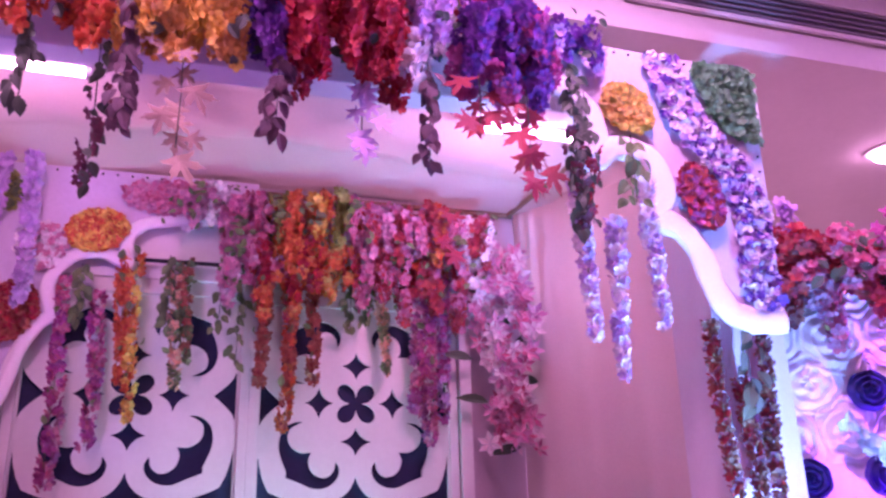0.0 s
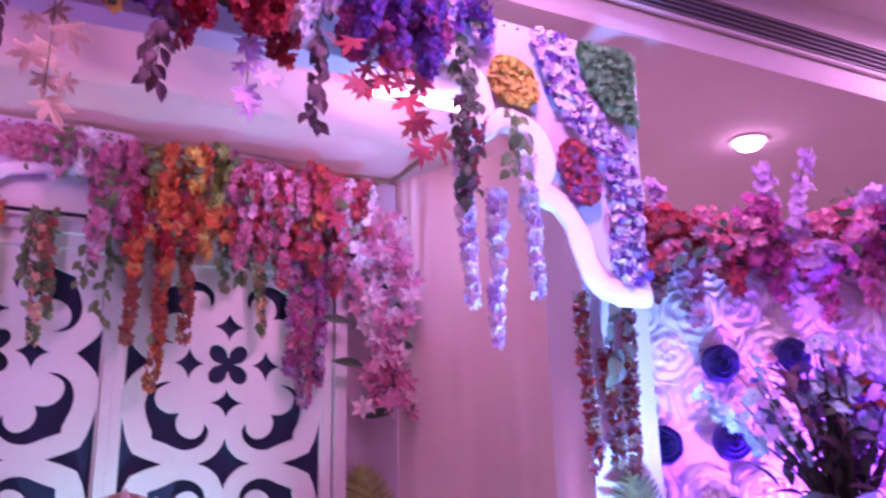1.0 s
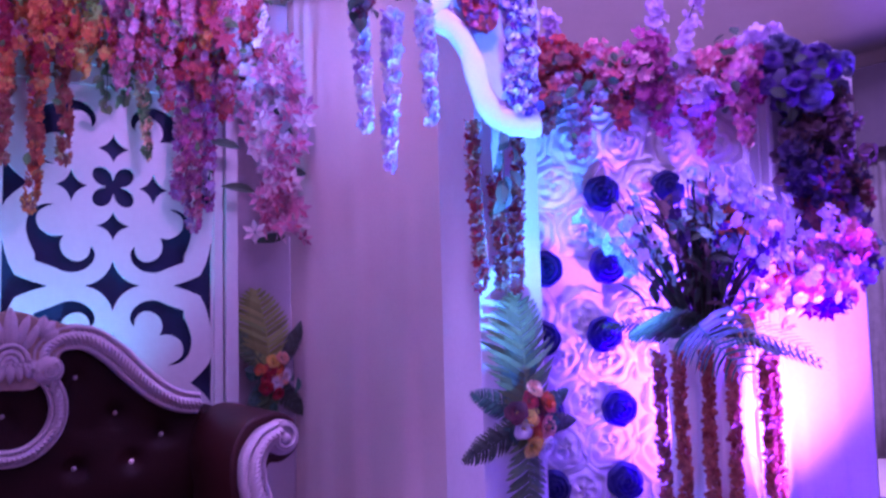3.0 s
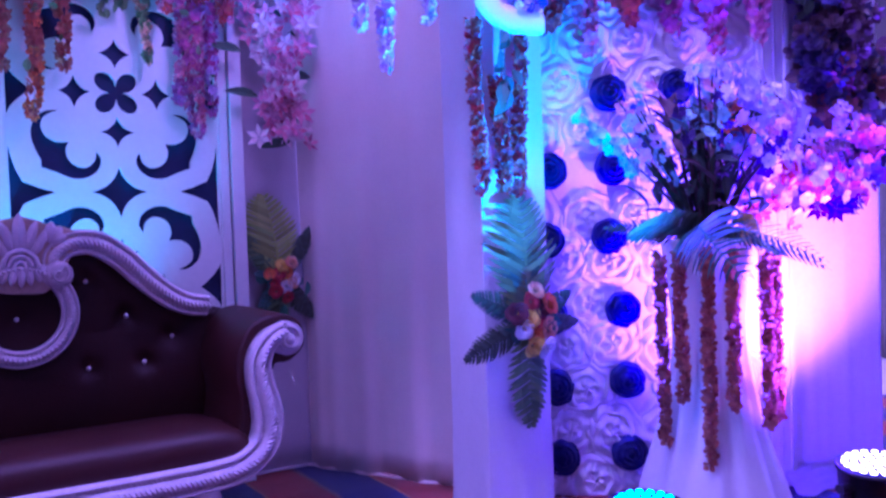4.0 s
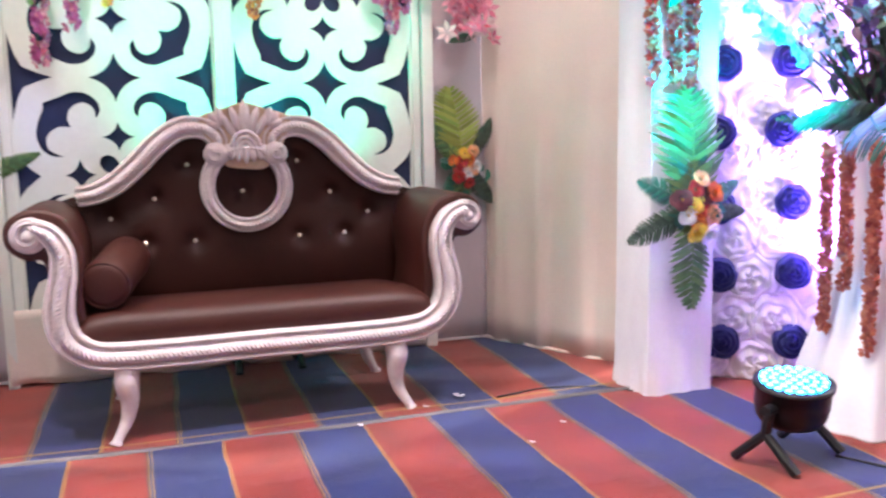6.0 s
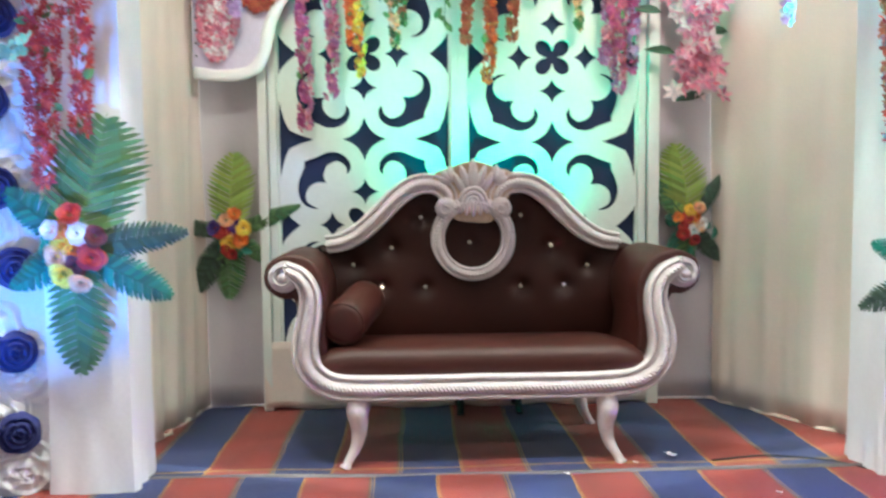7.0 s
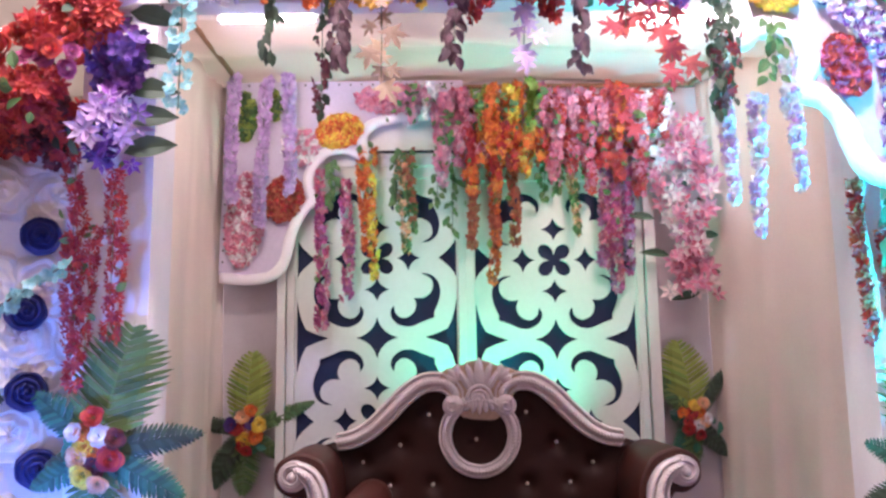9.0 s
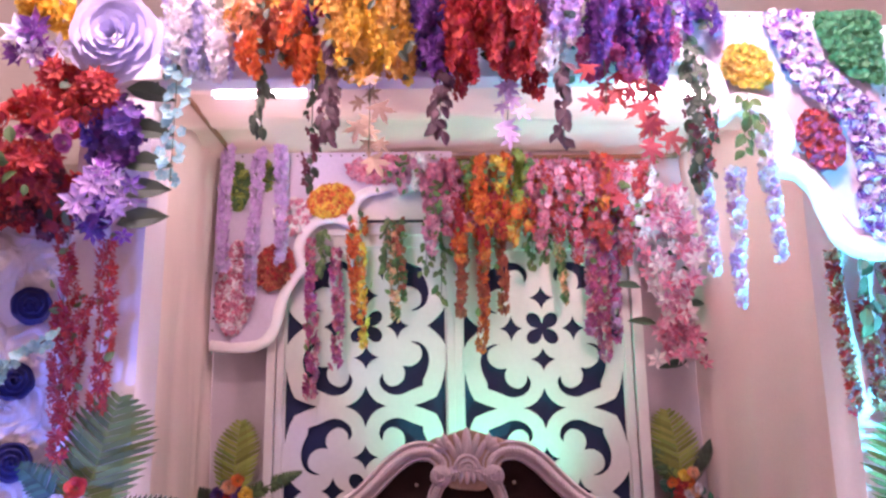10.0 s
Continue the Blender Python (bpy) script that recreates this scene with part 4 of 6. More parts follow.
UP = math.pi / 2
carved("carved_leaf", [(0.0, 1.125, UP, 0.148, 0.026, 0.196)]
       + [(s * 0.018, 1.135, UP - s * 0.36, 0.118, 0.019, 0.200) for s in (-1, 1)]
       + [(s * 0.040, 1.120, UP - s * 0.55, 0.120, 0.017, 0.203) for s in (-1, 1)]
       + [(s * 0.098, 1.165, UP - s * (0.15 + 0.55 * k), 0.078 - 0.006 * k, 0.022, 0.204 + 0.002 * k) for s in (-1, 1) for k in range(3)]
       + [(k * 0.020, 1.085, -UP + k * 0.17, 0.082 - 0.006 * abs(k), 0.015, 0.190 + 0.003 * abs(k)) for k in range(-3, 4)], "carved acanthus lobe")
for rad in (0.058, 0.038, 0.019):
    arc = [(rad * math.cos(a), 0.192, 1.075 + 1.1 * rad * math.sin(a)) for a in [math.pi * k / 18 for k in range(19)]]
    part("carved_shell", tube(bmesh.new(), arc, 0.0085, 10), W, sofa, "nested carved shell rib", True)
part("crest_ground", plate(smooth_path([(-0.19, 1.17), (-0.16, 1.21), (-0.10, 1.225), (-0.05, 1.245), (0, 1.255), (0.05, 1.245), (0.10, 1.225), (0.16, 1.21), (0.19, 1.17), (0.10, 1.0), (0, 0.985), (-0.10, 1.0)], 4)[:-1] + [(-0.12, 1.05)], [], 0.035, 0.006), M["tan_wood"], sofa, "tan-washed carved ground", True).location = (0, 0.245, 0)
# legs
for s in (-1, 1):
    for y, dy in ((-0.24, -1), (0.26, 1)):
        p = smooth_path([(s * 0.505, y, 0.30), (s * 0.515, y + dy * 0.022, 0.235), (s * 0.508, y + dy * 0.016, 0.16), (s * 0.522, y + dy * 0.014, 0.085), (s * 0.552, y + dy * 0.036, 0.03), (s * 0.566, y + dy * 0.046, 0.0)], 4)
        n = len(p)
        rad = [float(np.interp(i / n, (0, 0.2, 0.45, 0.7, 0.85, 0.93, 1), (0.044, 0.046, 0.030, 0.019, 0.018, 0.027, 0.022))) for i in range(n)]
        part("leg", tube(bmesh.new(), p, rad, 12), W, sofa, "curved carved leg", True)
part("base", boxed(-0.62, 0.62, -0.235, 0.30, 0.285, 0.335, bevel=0.006), M["black"], sofa)

# bolster
bol = thing("bolster", "maroon round bolster cushion lying on the sofa seat", "cushion", "", (-0.262, 3.225, 0.585), -12)
bm = lathe(bmesh.new(), [(0.02, -0.012), (0.06, -0.006), (0.082, 0.0), (0.09, 0.02), (0.092, 0.1), (0.09, 0.2), (0.092, 0.3), (0.088, 0.36), (0.07, 0.378), (0.02, 0.383)], 26)
for v in bm.verts:
    x, y, z = v.co
    v.co = (x, z, y)
bmesh.ops.recalc_face_normals(bm, faces=bm.faces[:])
part("cover", bm, M["maroon"], bol, "", True)
bol.rotation_euler.x = radians(9)
bm = bmesh.new()
tube(bm, [(0.086 * math.cos(a), 0.004, 0.086 * math.sin(a)) for a in [2 * math.pi * k / 28 for k in range(29)]], 0.005, 6)
part("piping", bm, M["maroon"], bol, "", True)

# ---------------------------------------------------------------- rose-covered wings


def spiral_disc(radius, relief, arms=1, turns=4.0, seed=0, na=40, nr=12, rough=1.0, saw_part=0.45):
    """A ribbon rosette: a spiral of raised ruffles on a shallow dome, facing -y."""
    r = random.Random(seed)
    ph = r.uniform(0, 6.28)
    vs, fs = [(0, -relief * 1.0, 0)], []
    for i in range(1, nr + 1):
        q = i / nr
        for k in range(na):
            a = 2 * math.pi * k / na
            saw = (q * turns - a * arms / (2 * math.pi) + ph) % 1.0
            h = relief * ((1 - saw_part) * (1 - q * q) + saw_part * (1 - saw) ** 1.5 + 0.10 * rough * math.sin(5 * a + 9 * q + ph))
            rr = radius * q * (1 + rough * (0.05 * math.sin(7 * a + ph) + 0.03 * math.sin(3 * a + 2 * ph)) * q)
            vs.append((rr * math.cos(a), -h if i < nr else 0.0, rr * math.sin(a)))
    for k in range(na):
        fs.append((0, 1 + (k + 1) % na, 1 + k))
    for i in range(nr - 1):
        for k in range(na):
            a, b = 1 + i * na, 1 + (i + 1) * na
            fs.append((a + k, a + (k + 1) % na, b + (k + 1) % na, b + k))
    me = bpy.data.meshes.new("rosette")
    me.from_pydata(vs, [], fs)
    me.polygons.foreach_set("use_smooth", [True] * len(me.polygons))
    me.update()
    return me


WHITE_DISCS = [spiral_disc(0.145, 0.044, 1, 3.3, k, 48, 20, 1.3, 0.42) for k in range(4)]
BLUE_DISCS = [spiral_disc(0.078, 0.062, 1, 3.6, 10 + k, 44, 22, 0.4, 0.62) for k in range(3)]
for me in WHITE_DISCS:
    me.materials.append(M["rosette"])
for me in BLUE_DISCS:
    me.materials.append(M["f_blue"])


def wing(at, rz, s0, s1, blues, sign, seed):
    r = random.Random(seed)
    w = thing("rose_wall", "white fabric rosette wall dotted with blue ribbon roses", "flower wall", "stage wing walls", (*at, 0), rz)
    lo, hi = min(sign * s0, sign * s1), max(sign * s0, sign * s1)
    part("board", boxed(lo, hi, 0.0, 0.05, 0.0, 2.3), M["rosette"], w)
    step = 0.212
    row = 0
    z = 0.09
    while z < 2.28:
        s = lo + 0.06 + (row % 2) * step * 0.5
        while s < hi - 0.03:
            if all(math.hypot(s - bs * sign, z - bz) > 0.07 for bs, bz in blues):
                ob = new("rosette", WHITE_DISCS[r.randrange(4)])
                ob.parent = w
                ob.matrix_local = pose(s + r.uniform(-0.02, 0.02), 0.0, z + r.uniform(-0.02, 0.02), 0, r.uniform(0, 360), 0) @ Matrix.Diagonal((r.uniform(0.9, 1.1), r.uniform(0.8, 1.2), r.uniform(0.9, 1.1), 1))
            s += step
        z += step * 0.87
        row += 1
    for bs, bz in blues:
        ob = new("blue_rose", BLUE_DISCS[r.randrange(3)])
        ob.parent = w
        ob["label"] = "dark blue ribbon rose"
        ob.matrix_local = pose(bs * sign, -0.035, bz, 0, r.uniform(0, 360), 0)
    return w


wing((2.2, 3.1), -29.5, -0.04, 0.98, [(0.35, 1.40), (0.33, 1.11), (0.38, 0.80), (0.39, 0.50), (0.39, 0.19), (0.08, 1.39), (0.06, 1.10), (0.07, 0.78), (0.085, 0.48), (0.10, 0.18), (0.63, 1.73), (0.34, 1.71)], 1, 1)
wing((-1.36, 3.0), 29.5, 0.0, 1.0, [(0.13, 1.76), (0.17, 1.46), (0.15, 1.15), (0.10, 0.86), (0.11, 0.55), (0.11, 0.25), (0.45, 1.46), (0.43, 1.15), (0.42, 0.55), (0.44, 0.25)], -1, 2)


def on_wing(s, off, z):
    return (2.2 + 0.87 * s - 0.493 * off, 3.1 - 0.493 * s - 0.87 * off, z)


WN = np.array((-0.493, -0.87, 0.1))
wp = thing("wing_post", "narrow post wrapped in pale satin at the wing edge", "post", "", (*on_wing(0.985, 0.0, 0)[:2], 0), -29.5)
part("satin_wrap", boxed(0.0, 0.135, -0.03, 0.05, 0, 2.3, bevel=0.008), M["white_satin"], wp)
for dx, dy in ((0.02, 0.0), (0.07, 0.0), (0.115, 0.0)):
    part("fold", tube(bmesh.new(), [(dx, -0.028, 0.0), (dx + 0.004, -0.03, 1.1), (dx, -0.028, 2.29)], 0.007, 8), M["white_satin"], wp)
p0, p1 = on_wing(1.125, -0.02, 0), on_wing(1.52, -0.02, 0)
sp_ob = drape("satin_panel", "plain white satin panel at the wing end, lit from below", p0[:2], p1[:2], 0.01, 2.3, "white_satin", folds=3, depth=0.004, top_depth=0.002, n=60, m=20, thick=0.008, seed=11)
bm, rows, r = bmesh.new(), [], random.Random(12)
for i in range(61):
    u = i / 60
    c = on_wing(1.06 + 0.5 * u, 0.0, 0)
    w = 0.13 + 0.04 * math.sin(7 * u + 1) + 0.02 * math.sin(17 * u)
    row = []
    for j in range(15):
        v = j / 14
        o = w * v
        z = 0.008 + 0.07 * (1 - v) ** 1.6 + 0.016 * abs(math.sin(11 * v + 9 * u + 2 * math.sin(5 * u))) * (1 - v * v)
        row.append(bm.verts.new((c[0] - 0.493 * o, c[1] - 0.87 * o, z + 0.008)))
    rows.append(row)
for a, b in zip(rows, rows[1:]):
    for j in range(14):
        bm.faces.new((a[j], b[j], b[j + 1], a[j + 1]))
bmesh.ops.solidify(bm, geom=bm.faces[:], thickness=0.005)
bmesh.ops.recalc_face_normals(bm, faces=bm.faces[:])
part("cloth_pool", bm, M["white_satin"], sp_ob, "loose satin pooled on the carpet", True)
q0, q1 = on_wing(0.98, -0.06, 0), on_wing(1.54, -0.06, 0)
ob = mesh_ob("backing_board", boxed(0, 0.56, 0.0, 0.03, 0, 2.3), M["white_board"])
ob.matrix_world = pose(*q0, 0, 0, -29.5)
tagged(ob, "white board frame behind the satin panel", "board")

# ---------------------------------------------------------------- flowers
FL = "artificial flowers"


def cluster(name, label, centre, radii, mats, count, size, seed, proto=BLOSSOM, leaves=0, leaf="leaf", leaf_size=0.06, face=FRONT, group="flower clusters of the stage"):
    r = random.Random(seed)
    t = thing(name, label, FL, group, centre)
    face = np.array(face) / np.linalg.norm(face)
    for k, mm in enumerate(mats):
        petals("blossoms", proto, bunch((0, 0, 0), radii, count // len(mats), size, r, face), mm, t)
    if leaves:
        petals("leaves", LEAF, [(p, d, s, z) for p, d, s, z in bunch((0, 0, 0), [q * 1.05 for q in radii], leaves, leaf_size, r, face)], leaf, t)
    return t


def drooping(name, label, centre, radii, mats, strands, size, seed, leaves=0, leaf="leaf", leaf_size=0.05, group="flower clusters of the stage", long=1.0):
    """A ragged cluster of many short hanging blossom strands."""
    r = random.Random(seed)
    t = thing(name, label, FL, group, centre)
    spots = [[] for _ in mats]
    for k in range(strands):
        a, q = r.uniform(0, 6.28), math.sqrt(r.random())
        x, y = radii[0] * q * math.cos(a), radii[1] * q * math.sin(a)
        top = radii[2] * (0.95 - 0.8 * (x / radii[0]) ** 2 - 0.5 * r.random())
        ln = radii[2] * r.uniform(0.7, 1.75) * long * (1.05 - 0.35 * abs(x) / radii[0])
        spots[r.randrange(len(mats))] += strand((x, y, top), ln, r, size * 0.82, 0.0085, 0.030, True, 0.014)
    for mm, sp in zip(mats, spots):
        if sp:
            petals("blossoms", BLOSSOM, sp, mm, t)
    if leaves:
        petals("leaves", LEAF, bunch((0, -0.01, -0.15 * radii[2]), [q * 1.08 for q in radii], leaves, leaf_size, r), leaf, t)
    return t


def garland(name, label, top, length, mm, size, seed, proto=BLOSSOM, width=0.02, step=0.012, leaves=0, leaf="leaf", group="hanging flower strings", taper=True, sway=0.012, leaf_size=0.045):
    r = random.Random(seed)
    t = thing(name, label, FL, group, top)
    wire((0, 0, 0), length, M["leaf"], t)
    mats = mm if isinstance(mm, (list, tuple)) else [mm]
    spots = strand((0, 0, 0), length, r, size, step, width, taper, sway)
    r.shuffle(spots)
    for k, m1 in enumerate(mats):
        petals("blossoms", proto, spots[k::len(mats)], m1, t)
    if leaves:
        petals("leaves", LEAF, strand((0, 0, 0), length * 0.9, r, leaf_size, length * 0.9 / leaves, width * 1.3, taper, sway), leaf, t)
    return t


def vine(label, top, length, leaf, count, size, seed, proto=LEAF, width=0.04, name="leaf_vine", berry=None):
    r = random.Random(seed)
    t = thing(name, label, "leaf vine", "hanging leaf vines", top)
    wire((0, 0, 0), length, M["leaf_dark"], t, 0.0022)
    out = []
    for i in range(count):
        q = (i + 0.5) / count
        a = r.uniform(0, 6.28)
        out.append((np.array((0.008 * math.sin(5 * q), 0, -q * length)) + np.array((math.cos(a), math.sin(a), 0)) * width * 0.3, np.array((r.uniform(-0.6, 0.6), -1, r.uniform(-0.1, 0.7))), -1.57 + r.uniform(-0.9, 0.9), size * r.uniform(0.7, 1.2)))
    petals("leaves", proto, out, leaf, t)
    if berry:
        petals("blossoms", BLOSSOM, strand((0, 0, -length * 0.4), length * 0.6, r, 0.022, 0.02, width * 0.6), berry, t)
    return t


# front beam, from the left corner to the right board: place, radii, colours
BEAM = [((-0.80, 2.74, 2.88), (0.15, 0.11, 0.21), ["f_white", "f_lav"], 300, 0.034, "white and pale lavender blossom cluster on the beam"),
        ((-0.50, 2.72, 2.98), (0.16, 0.11, 0.12), ["f_gold", "f_peach"], 200, 0.034, "golden cream blossom cluster on the beam"),
        ((-0.45, 2.70, 2.83), (0.13, 0.10, 0.12), ["f_orange", "f_rust"], 230, 0.033, "bright orange blossom cluster on the beam"),
        ((-0.10, 2.70, 2.86), (0.17, 0.12, 0.22), ["f_gold", "f_yellow"], 380, 0.036, "golden yellow blossom cluster on the beam"),
        ((0.15, 2.74, 2.92), (0.09, 0.10, 0.24), ["f_purple", "f_violet"], 240, 0.032, "purple blossom cluster on the beam"),
        ((0.41, 2.68, 2.88), (0.20, 0.13, 0.25), ["f_red", "f_crimson"], 480, 0.038, "dense deep red blossom cluster on the beam"),
        ((0.68, 2.73, 2.92), (0.11, 0.10, 0.18), ["f_white", "f_lilac"], 250, 0.033, "white blossom cluster on the beam"),
        ((0.97, 2.71, 2.86), (0.18, 0.12, 0.20), ["f_purple", "f_magenta"], 420, 0.034, "purple and magenta blossom cluster on the beam"),
        ((1.24, 2.74, 2.92), (0.12, 0.09, 0.09), ["f_lilac", "f_purple"], 170, 0.03, "lilac blossom cluster where the beam meets the board"),
        ((-0.25, 2.85, 3.06), (0.55, 0.12, 0.12), ["f_gold", "f_purple", "f_red"], 330, 0.036, "mixed blossom row along the beam top"),
        ((0.75, 2.85, 3.07), (0.5, 0.12, 0.12), ["f_red", "f_lilac", "f_purple"], 330, 0.036, "mixed blossom row along the beam top")]
for k, (c, rad, mm, cnt, size, lab) in enumerate(BEAM):
    drooping("flower_cluster", lab, c, rad, mm, cnt // 11 + 4, size, 100 + k, 18, "leaf_dark", 0.055)
for k, (x, ztop, n, mm) in enumerate([(-0.70, 2.80, 0.16, "f_white"), (-0.57, 2.78, 0.14, "f_orange"), (-0.36, 2.78, 0.18, "f_orange"), (-0.12, 2.76, 0.16, "f_gold"), (0.02, 2.76, 0.13, "f_gold"), (0.30, 2.76, 0.15, "f_red"),
                                      (0.46, 2.74, 0.12, "f_red"), (0.18, 2.78, 0.16, "f_purple"), (0.95, 2.74, 0.14, "f_magenta"), (1.08, 2.76, 0.16, "f_purple"), (0.62, 2.82, 0.16, "f_white")]):
    garland("flower_tassel", "short tapering blossom tassel below the beam", (x, 2.66, ztop), n, mm, 0.032, 150 + k, width=0.045, step=0.005, group="blossom tassels below the beam")
vine("pale blue leaf string hanging beside the beam", (-0.86, 2.68, 2.82), 0.62, "f_cyan", 44, 0.024, 201, WIDE, 0.12)
vine("dark plum leaf vine hanging from the beam", (-0.25, 2.66, 2.78), 0.42, "leaf_plum", 60, 0.055, 202, LEAF, 0.06)
vine("dark plum leaf vine hanging from the beam", (0.19, 2.66, 2.72), 0.33, "leaf_plum", 46, 0.055, 203, LEAF, 0.06)
vine("dark plum leaf vine hanging from the beam", (0.68, 2.68, 2.72), 0.36, "leaf_plum", 30, 0.06, 204, LEAF, 0.06)
vine("thin green rose-leaf vine hanging from the beam", (-0.52, 2.70, 2.72), 0.30, "leaf_dark", 16, 0.055, 205, LEAF, 0.07)
vine("thin green vine with small dark buds", (-0.33, 2.76, 2.74), 0.54, "leaf_dark", 16, 0.05, 206, LEAF, 0.06, berry="f_wine")
vine("tan maple leaf sprig hanging from the beam", (-0.09, 2.68, 2.68), 0.36, "leaf_tan", 11, 0.115, 207, MAPLE, 0.12)
vine("pale lilac maple leaf sprig hanging from the beam", (0.46, 2.70, 2.68), 0.30, "f_lilac", 9, 0.10, 208, MAPLE, 0.12)
vine("red maple leaf sprig hanging from the beam", (0.85, 2.66, 2.70), 0.20, "leaf_red", 7, 0.13, 209, MAPLE, 0.14)
vine("red maple leaf sprig hanging from the beam", (1.02, 2.66, 2.66), 0.34, "leaf_red", 10, 0.13, 210, MAPLE, 0.16)
vine("dark green vine with red buds hanging from the beam", (1.20, 2.68, 2.78), 0.62, "leaf_dark", 90, 0.05, 211, LEAF, 0.07, berry="f_wine")
vine("green leaf vine hanging from the board trim", (1.43, 2.70, 2.56), 0.26, "leaf", 18, 0.06, 212, LEAF, 0.09)
vine("dark green vine with red buds hanging from the beam", (1.27, 2.72, 2.72), 0.50, "leaf_dark", 26, 0.05, 213, LEAF, 0.06, berry="f_red")

# white strings under the right board
for k, (x, z0, z1) in enumerate(((1.25, 2.42, 1.83), (1.365, 2.26, 1.70), (1.515, 2.44, 1.88))):
    garland("flower_string", "white blossom string hanging under the scalloped board", (x, 2.76, z0), z0 - z1, ["f_white", "f_lilac"], 0.026, 220 + k, width=0.03, step=0.006)
# orange strings on the right pillar and red ones on the left pillar
for k, (x, z0, z1) in enumerate(((1.785, 1.93, 1.29), (1.885, 1.74, 1.30), (1.985, 1.93, 1.29))):
    garland("flower_string", "rust orange blossom string against the pillar", (x, 2.86, z0), z0 - z1, ["f_rust", "f_red"], 0.024, 230 + k, width=0.018, step=0.007, taper=False, leaves=3)
for k, (x, z0, z1) in enumerate(((-1.30, 2.05, 1.62), (-1.285, 1.75, 1.16), (-1.23, 1.78, 1.32), (-1.145, 2.02, 1.34))):
    garland("flower_string", "red blossom string against the pillar", (x, 2.83, z0), z0 - z1, ["f_crimson", "f_red"], 0.028, 240 + k, LILY, width=0.034, step=0.007, taper=False, leaves=5, sway=0.02)
vine("green ivy leaves at the pillar top", (1.87, 2.80, 2.0), 0.36, "leaf_teal", 18, 0.07, 245, LEAF, 0.1)

# left corner of the beam
cluster("flower_cluster", "dense red blossom cluster at the beam corner", (-1.27, 2.70, 2.60), (0.17, 0.13, 0.13), ["f_red", "f_crimson"], 300, 0.046, 250, LILY, 18, "leaf_dark")
cluster("flower_cluster", "dense red blossom cluster beside the pillar", (-1.50, 2.68, 2.24), (0.16, 0.13, 0.15), ["f_red", "f_crimson"], 290, 0.046, 251, LILY, 14, "leaf")
cluster("flower_cluster", "dark purple blossom cluster beside the pillar", (-1.10, 2.74, 2.40), (0.10, 0.10, 0.13), ["f_violet", "f_purple"], 170, 0.036, 252, BLOSSOM, 8, "leaf_dark")
cluster("flower_cluster", "white and purple lilies on the pillar head", (-1.13, 2.68, 2.13), (0.11, 0.09, 0.14), ["f_lilac", "f_purple", "f_violet"], 42, 0.060, 253, LILY, 10, "leaf_dark")
cluster("flower_cluster", "white and purple lilies beside the big rose", (-1.45, 2.68, 2.80), (0.09, 0.08, 0.07), ["f_lav", "f_purple"], 20, 0.07, 254, LILY)
cluster("flower_cluster", "yellow blossom cluster above the beam corner", (-1.40, 2.72, 2.98), (0.09, 0.09, 0.08), ["f_yellow"], 90, 0.04, 255, DOUBLE)
cluster("flower_cluster", "pink rose heads among red flowers", (-1.30, 2.62, 2.42), (0.12, 0.06, 0.08), ["f_magenta", "f_crimson"], 14, 0.045, 256, ROSE)
cluster("flower_cluster", "pink rose heads at the outer edge", (-1.50, 2.62, 2.46), (0.06, 0.05, 0.05), ["f_crimson"], 6, 0.045, 257, ROSE)
ls = thing("leaf_spray", "fan of pointed dark green leaves beside the pillar head", "leaf spray", "", (-1.08, 2.76, 2.3))
for k, z in enumerate((2.62, 2.45, 2.30, 2.18, 2.05)):
    v, f = proto_leaf(0.24, 0.2)
    np_ob("leaf", v * 0.2, f, M["leaf_dark"], ls).matrix_local = pose(0, -0.02, z - 2.3, 80, 10 - 6 * k, 0)
big = thing("fabric_rose", "large pale blue-white fabric rose on the beam corner", FL, "", (-1.09, 2.64, 2.79))
v, f = proto_rose(random.Random(5), 10, 1.05)
for k in range(len(v) // 20):
    w = v[20 * k:20 * k + 20] * 0.172
    np_ob("petal", [(x, -z, y) for x, y, z in w], [tuple(i - 20 * k for i in q) for q in f[12 * k:12 * k + 12]], M["f_lav"], big, "", True)

# ---- scalloped boards
R_OUT = [(1.08, 2.965), (2.05, 2.95), (2.035, 1.95)]
R_IN = smooth_path([(2.03, 1.935), (1.93, 1.925), (1.82, 1.945), (1.755, 2.03), (1.715, 2.15), (1.66, 2.235), (1.585, 2.27), (1.525, 2.285)], 5)[:-1] + smooth_path([(1.525, 2.285), (1.585, 2.37), (1.575, 2.47), (1.50, 2.535), (1.40, 2.535), (1.30, 2.475)], 5)[:-1] + smooth_path([(1.30, 2.475), (1.335, 2.57), (1.31, 2.67), (1.23, 2.745), (1.10, 2.80)], 5)


